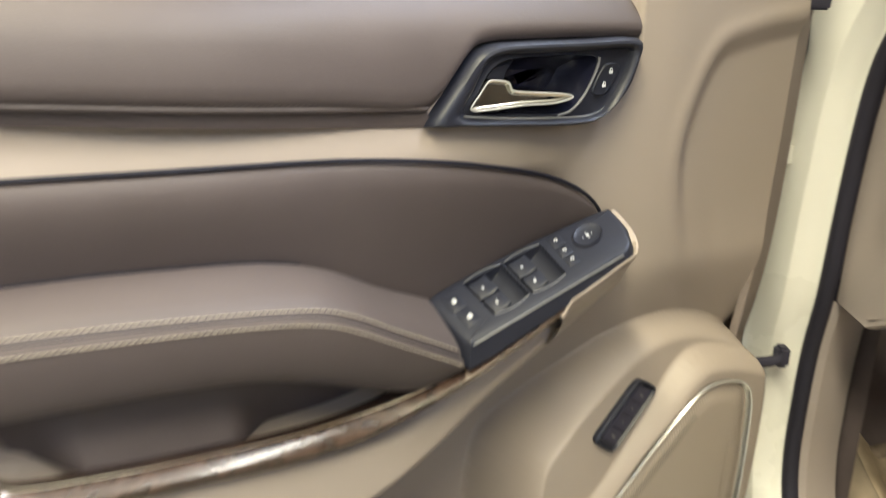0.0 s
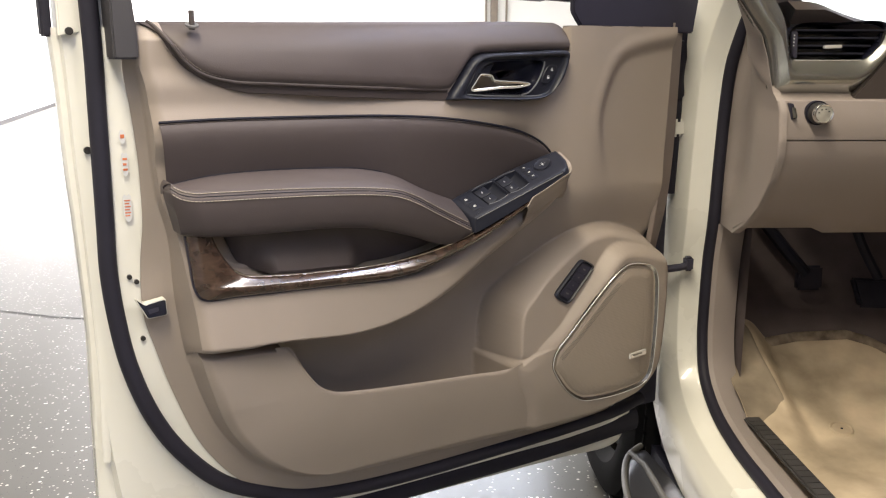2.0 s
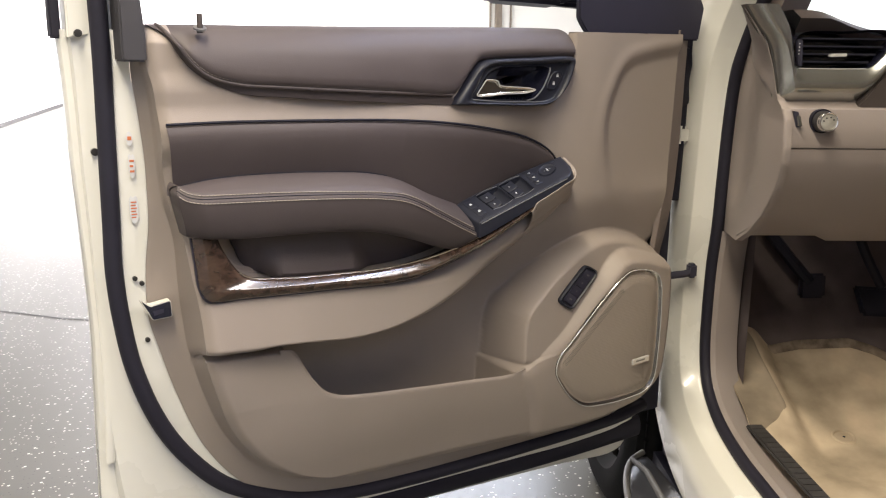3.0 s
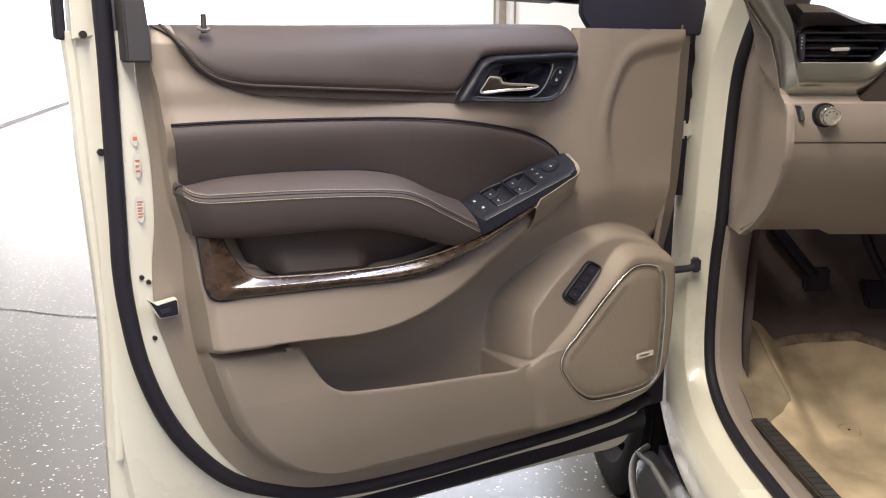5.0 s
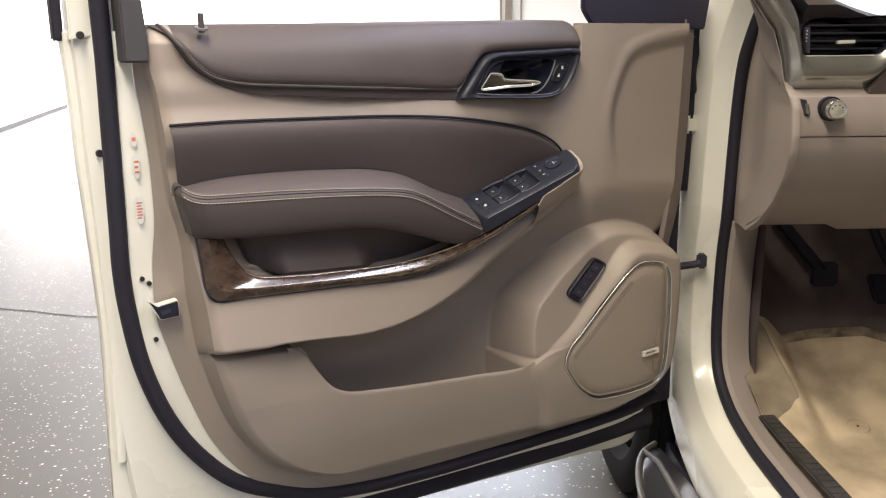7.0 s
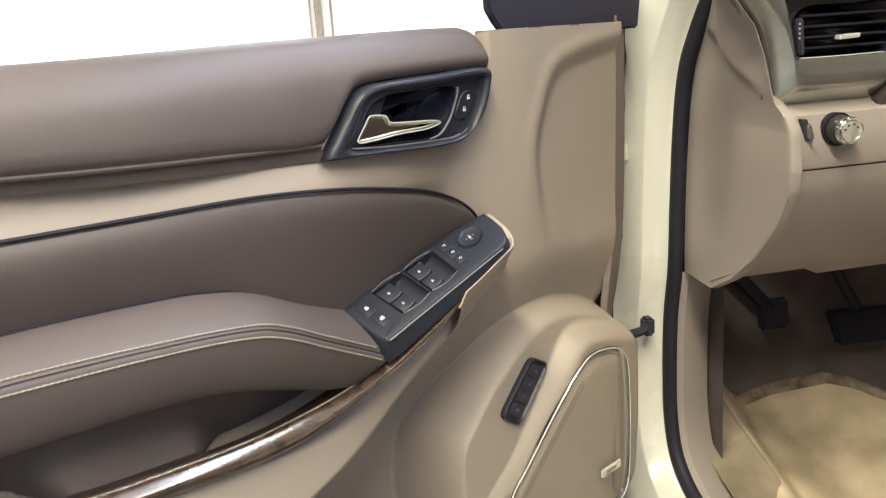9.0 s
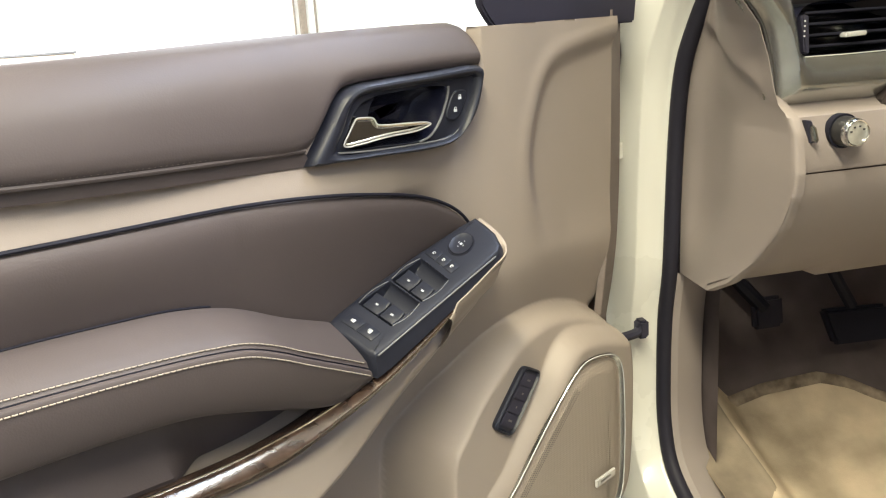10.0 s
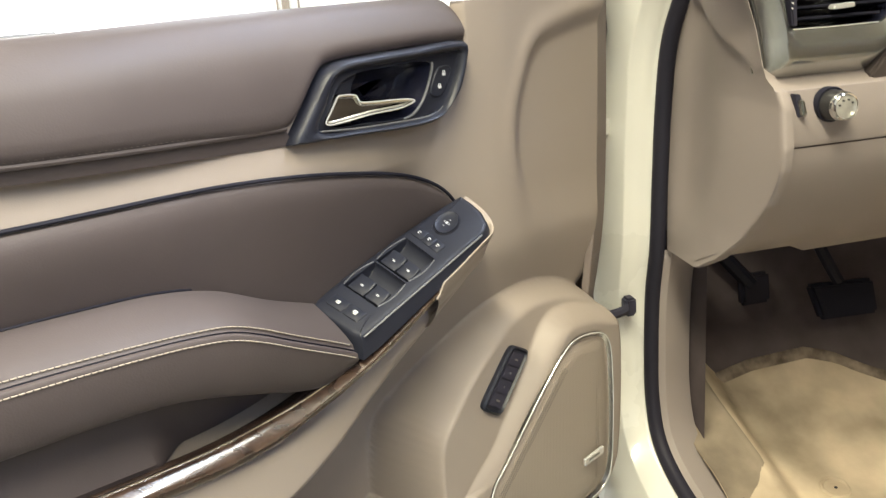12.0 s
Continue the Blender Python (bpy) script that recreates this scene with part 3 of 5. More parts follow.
skin = curve(SHELL, N)
mid = np.array([-0.56, 0.84])
part("outer_skin", loft([raised(skin, -0.122), raised(mid + (skin - mid) * 0.9, -0.16), raised(mid + (skin - mid) * 0.5, -0.185), raised(mid + (skin - mid) * 0.02, -0.19)]),
     M_WHITE, door, "white outer skin of the door")
rib = curve([(-1.128, 1.20), (-1.124, 1.05), (-1.121, 0.90), (-1.121, 0.76), (-1.125, 0.62)], 60)
part("pressed_rib", tube(raised(rib, -0.080), 0.006, sides=10, flat=0.5), M_WHITE, door, "pressed rib along the white steel edge")
seal_p = raised(curve(SEAL, 200), -0.052)
part("weatherstrip", tube(seal_p, 0.0125, sides=10, flat=1.0), M_RUBBER, door, "black rubber seal")
# black lower strip along the hem
low = curve([(-0.95, 0.472), (-0.75, 0.450), (-0.5, 0.447), (-0.25, 0.450), (-0.075, 0.458)], 60)
part("lower_strip", tube(raised(low, -0.080), 0.024, sides=10, flat=0.4), M_RUBBER, door, "black rubber strip along the door's hem")

# window frame above the belt
for name, pts, h0, h1, mat, lab in (
        ("window_post", [(-1.140, 1.235), (-1.140, 1.80), (-1.058, 1.80), (-1.058, 1.25)], -0.066, -0.12, M_WHITE, "white window post"),
        ("post_cover", [(-1.084, 1.207), (-1.053, 1.207), (-1.053, 1.244), (-1.058, 1.30), (-1.062, 1.80), (-1.088, 1.80)], -0.001, -0.064, M_COVER, "dark plastic window post cover"),
        ("run_channel", [(-1.158, 1.236), (-1.144, 1.236), (-1.144, 1.80), (-1.158, 1.80)], -0.088, -0.12, M_RUBBER, "black rubber window channel"),
        ("window_header", [(-1.14, 1.80), (-1.06, 1.86), (-0.55, 1.80), (-0.15, 1.52), (-0.16, 1.48), (-0.57, 1.74), (-1.05, 1.80)], -0.066, -0.12, M_WHITE, "white window header"),
        ("mirror_patch", [(-0.318, 1.284), (-0.308, 1.270), (-0.290, 1.250), (-0.030, 1.250), (-0.020, 1.31), (-0.13, 1.50), (-0.29, 1.60), (-0.318, 1.58)], -0.028, -0.040, M_BLACK, "black triangular mirror cover")):
    part(name, slab(raised(pts, h0), (0, h0 - h1, 0), 0.0025), mat, door, lab)
part("door_cap", loft([raised(curve([(-1.05, 1.236), (-0.02, 1.236)], 30), -0.058), raised(curve([(-1.05, 1.240), (-0.02, 1.240)], 30), -0.075), raised(curve([(-1.14, 1.246), (0.0, 1.246)], 30), -0.12)]),
     M_BLACK, door, "dark window sill of the door")

# upper leather pad
belt = curve([(-1.052, 1.257), (-0.952, 1.258), (-0.785, 1.260), (-0.595, 1.264), (-0.375, 1.267), (-0.318, 1.2665)], 140)
PIPE = [(-1.033, 1.256), (-1.012, 1.225), (-0.995, 1.203), (-0.973, 1.187), (-0.934, 1.177), (-0.877, 1.173), (-0.79, 1.168), (-0.697, 1.163),
        (-0.575, 1.157), (-0.560, 1.168), (-0.5505, 1.180), (-0.5305, 1.2035), (-0.519, 1.2115), (-0.43, 1.2175), (-0.322, 1.2190)]
xs = np.linspace(-1.031, -0.320, 140)
pc = curve(PIPE, 400)
order = np.argsort(pc[:, 0])
lo = np.interp(xs, pc[order, 0], pc[order, 1])
hi = np.interp(xs, belt[:, 0], belt[:, 1])
far = 0.036 * step(xs, -0.84, -0.50)       # the pad falls back towards the hinges
fat = np.clip((hi - lo) / 0.05, 0.05, 1)
end = np.sqrt(np.clip((-0.3185 - xs) / 0.006, 0, 1))
rows = []
for v in (0, 0.02, 0.05, 0.1, 0.2, 0.3, 0.4, 0.5, 0.58, 0.66, 0.73, 0.79, 0.84, 0.88, 0.915, 0.94, 0.96, 0.975, 0.988, 0.996, 1.0):
    zz = lo + (hi - lo) * v
    h = np.interp(hi - zz, DOWN, LIFT) - 0.008 * (1 - np.sqrt(step(zz - lo, -0.0005, 0.012)))
    h = h - 0.012 * (1 - end) - far - 0.010 * (1 - fat)
    rows.append(np.c_[xs, -h, zz])
part("upper_pad", loft(rows), M_LEATHER, door, "brown leather upper door pad")
BORDER = [(-1.049, 1.256), (-1.028, 1.243), (-1.015, 1.221), (-0.998, 1.199), (-0.979, 1.184), (-0.957, 1.172), (-0.917, 1.161), (-0.876, 1.158),
          (-0.788, 1.152), (-0.695, 1.146), (-0.566, 1.1385)]
bb, pp = curve(BORDER, 120), curve(PIPE[:9], 120)
border = []
for v, h in ((0.0, -0.002), (0.06, 0.0042), (0.6, 0.0065), (0.94, 0.0070), (1.0, 0.004)):
    q = (1 - v) * bb + v * pp
    border.append(raised(q, np.minimum(h, crown(q[:, 1]) + (-0.006 if v == 0 else 0.002)) - np.minimum(0.036 * step(q[:, 0], -0.84, -0.50), 0.042 * np.interp(q[:, 0], [-0.95, -0.40], [0, 1]))))
part("pad_border", loft(border), M_LEATHER, door, "brown leather border under the pad")
piping = raised(pp, np.minimum(0.011, crown(pp[:, 1]) + 0.004) - 0.036 * step(pp[:, 0], -0.84, -0.50))
part("piping", tube(piping, 0.0028), M_LEATHER, door, "brown leather piping")


def stitches(path, pitch, length, r, name, parent, mat=None):
    p = np.asarray(path, float)
    s = np.r_[0, np.cumsum(np.linalg.norm(np.diff(p, axis=0), axis=1))]
    bm = bmesh.new()
    for a in np.arange(0.004, s[-1] - length, pitch):
        seg = np.stack([[np.interp(a + k * length, s, p[:, i]) for i in range(3)] for k in (0, 0.5, 1)])
        seg[1] += (0, -r * 0.9, 0)
        tube(seg, r, bm, 5)
    return part(name, bm, mat or M_THREAD, parent, "stitching", kind="stuff")


thread_xz = curve([(x, z + 0.004) for x, z in PIPE[1:9]], 110)
pipe_thread = raised(thread_xz, 0.0135 - 0.036 * step(thread_xz[:, 0], -0.84, -0.50))
stitches(pipe_thread, 0.0055, 0.0040, 0.0007, "stitching", door, mat=M_THREAD2)

# middle leather pad
C0 = [(-1.037, 1.124), (-0.96, 1.1255), (-0.877, 1.125), (-0.79, 1.1235), (-0.696, 1.120), (-0.595, 1.1125), (-0.509, 1.1005), (-0.429, 1.083),
      (-0.388, 1.066), (-0.366, 1.050), (-0.352, 1.032)]
C2 = [(-1.036, 1.036), (-1.010, 1.042), (-0.966, 1.048), (-0.884, 1.050), (-0.796, 1.047), (-0.735, 1.041), (-0.680, 1.027), (-0.620, 0.999), (-0.566, 0.978)]
LOW = [(-1.022, 0.975), (-0.90, 0.97), (-0.75, 0.965), (-0.64, 0.955), (-0.56, 0.962), (-0.45, 1.000), (-0.370, 1.020)]
c0, lw = curve(C0, 200), curve(LOW, 200)
fall = 0.042 * step(c0[:, 0], -0.84, -0.50)
far_end = np.minimum(step(c0[:, 0], -0.84, -0.50), np.interp(c0[:, 0], [-0.95, -0.40], [0, 1]))
rows = []
# share of the way down, height at the rear, height beside the switch bank
for v, h_rear, h_far in ((0.0, 0.008, -0.034), (0.02, 0.0155, -0.0295), (0.05, 0.0180, -0.0275), (0.10, 0.0195, -0.0255), (0.16, 0.0190, -0.0255), (0.25, 0.0160, -0.0260), (0.38, 0.0085, -0.0270), (0.5, 0.0015, -0.0285),
                         (0.62, -0.004, -0.0300), (0.75, -0.008, -0.0320), (0.88, -0.011, -0.0340), (1.0, -0.013, -0.0360)):
    rows.append(raised((1 - v) * c0 + v * lw, h_rear + (h_far - h_rear) * far_end))
part("door_pad", loft(rows), M_LEATHER, door, "brown leather middle door pad")
shallow = np.minimum(fall, 0.042 * np.interp(c0[:, 0], [-0.95, -0.40], [0, 1]))
part("pad_edge_line", tube(raised(c0 + (0, 0.0010), 0.0148 - shallow), 0.0020), M_WELL, door, "dark edge of the pad")

# armrest
C3 = [(-1.031, 1.0444), (-1.0226, 1.0384), (-1.008, 1.0345), (-0.979, 1.0335), (-0.942, 1.0325), (-0.899, 1.0315), (-0.814, 1.027), (-0.735, 1.0205), (-0.700, 1.0150), (-0.672, 1.0040), (-0.640, 0.9870), (-0.566, 0.9490)]
C4 = [(-1.0345, 1.034), (-1.0246, 1.027), (-1.006, 1.0232), (-0.983, 1.022), (-0.945, 1.0210), (-0.903, 1.0198), (-0.818, 1.0165), (-0.740, 1.0105), (-0.702, 1.0035), (-0.672, 0.9910), (-0.640, 0.9740), (-0.566, 0.9360)]
C5 = [(-1.022, 0.975), (-0.990, 0.9705), (-0.945, 0.9675), (-0.880, 0.9665), (-0.815, 0.9650), (-0.755, 0.9600), (-0.712, 0.9500), (-0.668, 0.9360), (-0.630, 0.9215), (-0.600, 0.9150), (-0.582, 0.9180), (-0.566, 0.926)]
M = 160
e2, e3, e4, e5 = (curve(c, M) for c in (C2, C3, C4, C5))
along = np.linspace(0, 1, M)
up = np.sqrt(step(along, -0.002, 0.07))     # the free end rounds off
tail = 0.016 * step(along, 0.70, 1.0)
h2 = 0.0045 - 0.034 * step(e2[:, 0], -0.84, -0.50)
h3, h4 = 0.034 + 0.020 * up - tail, 0.040 + 0.021 * up - tail
h5 = 0.037 + 0.014 * up - tail
seam = 0.5 * e3 + 0.5 * e4
rows = [raised(e2 - (0, 0.008), h2 + 0.001), raised(0.985 * e2 + 0.015 * e3 - (0, 0.002), 0.98 * h2 + 0.02 * h3), raised(0.95 * e2 + 0.05 * e3 + (0, 0.0016), 0.94 * h2 + 0.06 * h3)]
for v, lift in ((0.22, 0.0030), (0.40, 0.0036), (0.58, 0.0036), (0.74, 0.0032), (0.86, 0.0024)):
    rows.append(raised((1 - v) * e2 + v * e3 + (0, lift), (1 - v) * h2 + v * h3))
rows += [raised(e3 + (0, 0.0022), h3 - 0.0034), raised(e3, h3), raised(0.70 * e3 + 0.30 * e4, h3 + 0.0012), raised(0.60 * e3 + 0.40 * e4, h3 + 0.0026), raised(seam, 0.5 * h3 + 0.5 * h4 - 0.0028),
         raised(0.40 * e3 + 0.60 * e4, h4 - 0.0006), raised(0.30 * e3 + 0.70 * e4, h4 + 0.0002), raised(e4, h4 + 0.0004)]
for v, lift in ((0.08, 0.0012), (0.25, 0.0022), (0.5, 0.0022), (0.72, 0.0012), (0.88, -0.0010), (0.96, -0.0042)):
    rows.append(raised((1 - v) * e4 + v * e5, (1 - v) * h4 + v * h5 + lift))
rows += [raised(e5, h5 - 0.009), raised(e5 + (0, 0.004), 0.018), raised(e5 + (0, 0.008), -0.012)]
ends = [np.r_[[(r[0][0] - 0.001, 0.004, r[0][2])], r] for r in rows]
arm = part("armrest", loft(ends), M_LEATHER, door, "brown leather armrest with twin pale stitching")
# black cord put in as the shade where armrest and pad meet
behind = raised(e2 + (0, 0.0012), h2 + 0.0014)[4:112]
part("crease", tube(behind, 0.0011), M_WELL, arm, "black cord drawn as the shade behind the armrest")
part("seam", tube(raised(seam, 0.5 * h3 + 0.5 * h4 - 0.0020), 0.0011), M_WELL, arm, "dark seam")
stitches(raised(0.93 * e3 + 0.07 * e4, h3 + 0.0008), 0.0052, 0.0041, 0.0007, "stitching", arm)
stitches(raised(0.05 * e3 + 0.95 * e4, h4 + 0.0010), 0.0052, 0.0041, 0.0007, "stitching", arm)

# pull cup under the armrest
W_IN = [(-0.979, 0.972), (-0.9742, 0.9570), (-0.9642, 0.9368), (-0.9491, 0.9151), (-0.9371, 0.9068), (-0.9205, 0.9030), (-0.8559, 0.8978), (-0.8110, 0.8962), (-0.7162, 0.8955), (-0.667, 0.900),
        (-0.616, 0.9105), (-0.5600, 0.9290), (-0.508, 0.9545), (-0.4545, 0.9790)]
W_MID = [(-1.002, 0.972), (-0.9985, 0.9560), (-0.9960, 0.9350), (-0.9930, 0.9080), (-0.9890, 0.8985), (-0.9600, 0.8938), (-0.8601, 0.8890), (-0.8100, 0.8872), (-0.7050, 0.8840), (-0.6516, 0.8905),
         (-0.605, 0.9065), (-0.5500, 0.9290), (-0.504, 0.9500), (-0.4530, 0.9755)]
W_OUT = [(-1.016, 0.972), (-1.0140, 0.9540), (-1.0115, 0.9310), (-1.0068, 0.8950), (-0.9960, 0.8790), (-0.9453, 0.8768), (-0.8599, 0.8745), (-0.8110, 0.8735), (-0.7150, 0.8710), (-0.6608, 0.8765),
         (-0.6195, 0.8900), (-0.5640, 0.9120), (-0.510, 0.9370), (-0.4480, 0.9680)]
wi, wm, wo = curve(W_IN, M), curve(W_MID, M), curve(W_OUT, M)
cup_lo = curve(W_IN[1:12] + [(-0.540, 0.937)], M)
floor_z = cup_lo - (0, 0.008)
cup_hi = curve([(-0.985, 0.985), (-0.95, 0.985), (-0.85, 0.985), (-0.75, 0.980), (-0.66, 0.965), (-0.58, 0.945)], M)
wall_lo = floor_z + np.c_[0.020 * (1 - step(along, 0.0, 0.3)), 0.004 + 0.014 * (1 - step(along, 0.0, 0.30))]
near = 0.030 * step(along, 0.16, 0.26) * (1 - step(along, 0.50, 0.60))      # the liner swells to the strip
part("pull_cup", loft([raised(cup_hi, 0.010), raised(0.6 * cup_hi + 0.4 * wall_lo, 0.000), raised(0.25 * cup_hi + 0.75 * wall_lo, -0.010 + 0.7 * near), raised(0.08 * cup_hi + 0.92 * wall_lo, -0.016 + near), raised(wall_lo, -0.020 + near)]),
     M_LEATHER, door, "dark leather lined pull cup")
part("cup_floor", loft([raised(wall_lo + (0, 0.001), -0.024), raised(floor_z + (0, 0.001), -0.010), raised(floor_z, 0.006), raised(floor_z + (0, 0.001), 0.0235)]), M_TAN, door, "tan floor of the pull cup")

# wood strip with a bright bead
swell = 0.011 * step(along, 0.62, 0.86)      # it comes forward beside the switch bank
rows = [raised(wo, 0.016), raised(0.97 * wo + 0.03 * wm, 0.0285 + swell), raised(0.90 * wo + 0.10 * wm, 0.0322 + swell)]
for v, h in ((0.30, 0.0345), (0.60, 0.0362), (0.86, 0.0372)):
    rows.append(raised((1 - v) * wo + v * wm, h + swell))
for v, h in ((0.0, 0.0370), (0.08, 0.0365), (0.18, 0.0357), (0.36, 0.0341), (0.54, 0.0324), (0.72, 0.0306), (0.86, 0.0290), (0.94, 0.0272), (1.0, 0.0240)):
    rows.append(raised((1 - v) * wm + v * wi, h + swell))
rows += [raised(wi + (0.0006, 0.0006), 0.0205 + swell), raised(wi + (0.001, -0.004), 0.004)]
wood = part("wood_strip", loft(rows), M_WOOD, door, "glossy dark burl wood strip")
bead_xz = curve(W_IN[3:], 120)
part("bead", tube(raised(bead_xz, 0.0240 + 0.011 * step(bead_xz[:, 0], -0.69, -0.545)), 0.0016, flat=0.8), M_CHROME, wood, "bright metal bead")
part("wood_edge", tube(raised(wo, 0.0275 + swell), 0.0015), M_BLACK, wood, "dark edge of the wood strip")

# inner handle
HANDLE_H = -0.022        # the bezel lies this deep in the trim
CUP = [(-0.5251, 1.1530), (-0.5166, 1.1797), (-0.5047, 1.1924), (-0.4896, 1.1985), (-0.4443, 1.2015), (-0.3940, 1.2015), (-0.3862, 1.1990), (-0.3860, 1.1930), (-0.3910, 1.1800), (-0.4014, 1.1624), (-0.4157, 1.1500), (-0.4299, 1.1465), (-0.4800, 1.1483)]


def by_angle(outline, centre, n):
    p = curve(outline, 400, True)
    a = np.unwrap(np.arctan2(p[:, 1] - centre[1], p[:, 0] - centre[0]))
    if a[-1] < a[0]:
        p, a = p[::-1], a[::-1]
    want = np.linspace(0, 2 * math.pi, n, endpoint=False) - math.pi
    aa, pp2 = np.r_[a - 2 * math.pi, a, a + 2 * math.pi], np.r_[p, p, p]
    keep = np.argsort(aa)
    return np.stack([np.interp(want, aa[keep], pp2[keep, i]) for i in (0, 1)], 1)


RIDGE = [(-0.5394, 1.1500), (-0.5279, 1.1726), (-0.5172, 1.1938), (-0.5095, 1.2002), (-0.4964, 1.2032), (-0.4442, 1.2050), (-0.3795, 1.2068), (-0.3460, 1.2072), (-0.3475, 1.1966), (-0.3580, 1.1727), (-0.3736, 1.1507), (-0.3886, 1.1445),
         (-0.4341, 1.1423), (-0.4803, 1.1440)]
mid_cup = (-0.450, 1.176)
bo, br, bi = by_angle(BEZEL, mid_cup, 160), by_angle(RIDGE, mid_cup, 160), by_angle(CUP, mid_cup, 160)
rows = [raised(bo, HANDLE_H - 0.030)]
for v, h in ((0.03, 0.000), (0.12, 0.0075), (0.28, 0.0110), (0.50, 0.0118), (0.72, 0.0105), (0.88, 0.0075), (1.0, 0.0035)):
    rows.append(raised((1 - v) * bo + v * br, HANDLE_H + h))
for v, h in ((0.08, 0.0022), (0.5, 0.0020), (0.88, 0.0030), (0.97, 0.0026), (1.0, 0.0010)):
    rows.append(raised((1 - v) * br + v * bi, HANDLE_H + h))
handle = part("handle_bezel", loft(rows, True), M_BANK, door, "black plastic bezel of the inner door handle")
part("cup", loft([raised(bi, HANDLE_H + 0.0015), raised(inset(bi, 0.002), HANDLE_H - 0.010), raised(inset(bi, 0.006), HANDLE_H - 0.026), raised(inset(bi, 0.016), HANDLE_H - 0.034)], True, cap_last=True), M_GLOSS, handle, "glossy black finger cup")
part("cup_liner", slab(raised([(-0.523, 1.1500), (-0.512, 1.1820), (-0.503, 1.1925), (-0.478, 1.1985), (-0.487, 1.1880), (-0.492, 1.1700), (-0.490, 1.1500)], HANDLE_H - 0.004), (0, 0.012, 0), 0.002), M_BANK, handle, "grey plastic cheek behind the lever")
# pale lines painted as the highlights of the bezel's bevels
for pts, r in (([(-0.4300, 1.1452), (-0.4150, 1.1492), (-0.4005, 1.1622), (-0.3900, 1.1800), (-0.3846, 1.1935), (-0.3840, 1.2000)], 0.0013),
               ([(-0.3445, 1.1994), (-0.3534, 1.1753), (-0.3662, 1.1561), (-0.3800, 1.1459), (-0.3972, 1.1432), (-0.4340, 1.1432), (-0.4951, 1.1452), (-0.5375, 1.1485)], 0.0011)):
    part("bezel_glint", tube(raised(curve(pts, 60), HANDLE_H + 0.0036), r), M_LINE, handle, "thin pale line painted as a bevel highlight")
LEVER = [(-0.5319, 1.1560), (-0.5235, 1.1685), (-0.5146, 1.1800), (-0.5125, 1.1812), (-0.4915, 1.1792), (-0.4892, 1.1770), (-0.4868, 1.1725), (-0.4820, 1.1710), (-0.4155, 1.1650), (-0.4135, 1.1625), (-0.4298, 1.1575), (-0.4749, 1.1558), (-0.5119, 1.1530), (-0.5288, 1.1530)]
lv = curve(LEVER, 160, True)
part("lever", loft([raised(lv, HANDLE_H - 0.016), raised(lv, HANDLE_H + 0.004), raised(inset(lv, 0.0010), HANDLE_H + 0.0058), raised(inset(lv, 0.0026), HANDLE_H + 0.0052), raised(inset(lv, 0.0046), HANDLE_H + 0.0036)], True, cap_last=True), M_LEVER, handle, "chrome door lever")
part("lever_edge", tube(raised(inset(lv, 0.0010), HANDLE_H + 0.0056), 0.0008, closed=True), M_BRIGHT, handle, "bright edge of the lever")
LOCK = [(-0.3783, 1.1905), (-0.3713, 1.1941), (-0.3594, 1.1936), (-0.3565, 1.1900), (-0.3612, 1.1794), (-0.3690, 1.1678), (-0.3763, 1.1628), (-0.3864, 1.1637), (-0.3895, 1.1673)]
lk = curve(LOCK, 60, True)
lock = part("lock_switch", loft([raised(lk, HANDLE_H - 0.006), raised(lk, HANDLE_H + 0.0030), raised(inset(lk, 0.0012), HANDLE_H + 0.0040), raised(inset(lk, 0.004), HANDLE_H + 0.0034)], True, cap_last=True), M_BANK, handle, "black door lock switch")
for cx, cz in ((-0.3680, 1.1865), (-0.3755, 1.1735)):
    bm = slab(raised([(cx - 0.0021, cz - 0.0024), (cx + 0.0021, cz - 0.0024), (cx + 0.0021, cz + 0.0005), (cx - 0.0021, cz + 0.0005)], HANDLE_H + 0.0042), (0, 0.001, 0), 0)
    tube(raised([(cx - 0.0013, cz + 0.0004), (cx - 0.0011, cz + 0.0026), (cx + 0.0011, cz + 0.0026), (cx + 0.0013, cz + 0.0010)], HANDLE_H + 0.0040), 0.00048, bm, 5)
    part("lock_mark", bm, M_MARK, lock, "small white padlock mark")

# switch bank on the armrest's end: a deck that slopes up to the hinges
FL, FR = Vector((-0.5624, -0.0454, 0.9542)), Vector((-0.3755, -0.0470, 1.0241))
BL, BR = Vector((-0.5606, 0.0286, 0.9772)), Vector((-0.3565, 0.0151, 1.0500))
UP = (FR - FL).cross(BL - FL).normalized()
if UP.z < 0:
    UP = -UP


def on_bank(s, t, lift=0.0):
    return FL.lerp(FR, s).lerp(BL.lerp(BR, s), t) + UP * lift


OUT = [(0.012, 0.012), (0.13, -0.006), (0.377, -0.006), (0.55, -0.004), (0.829, 0.004), (0.965, 0.010), (1.008, 0.108), (1.028, 0.418), (1.016, 0.707), (0.998, 0.989), (0.893, 1.036), (0.583, 1.085), (0.235, 1.070), (0.054, 1.046),
       (-0.018, 0.985), (-0.030, 0.860), (-0.018, 0.532), (-0.006, 0.150)]
ring = even(np.array(OUT + OUT[:1]) * (0.2, 0.075), 132, True)      # in metres along and across the deck


def bank_ring(draw_in, lift, down=0.0, out=0.0):
    r = inset(ring, draw_in) / (0.2, 0.075)
    made = []
    for s, t in r:
        d = down * (0.0190 - 0.0110 * min(1.0, max(0.0, s)))
        made.append(on_bank(s, t, lift) + Vector((-out * max(0.0, 1 - abs(s) * 12) * (0.3 + 0.7 * max(0.0, t)), -0.5 * out * (1 - t), -d)))
    return made


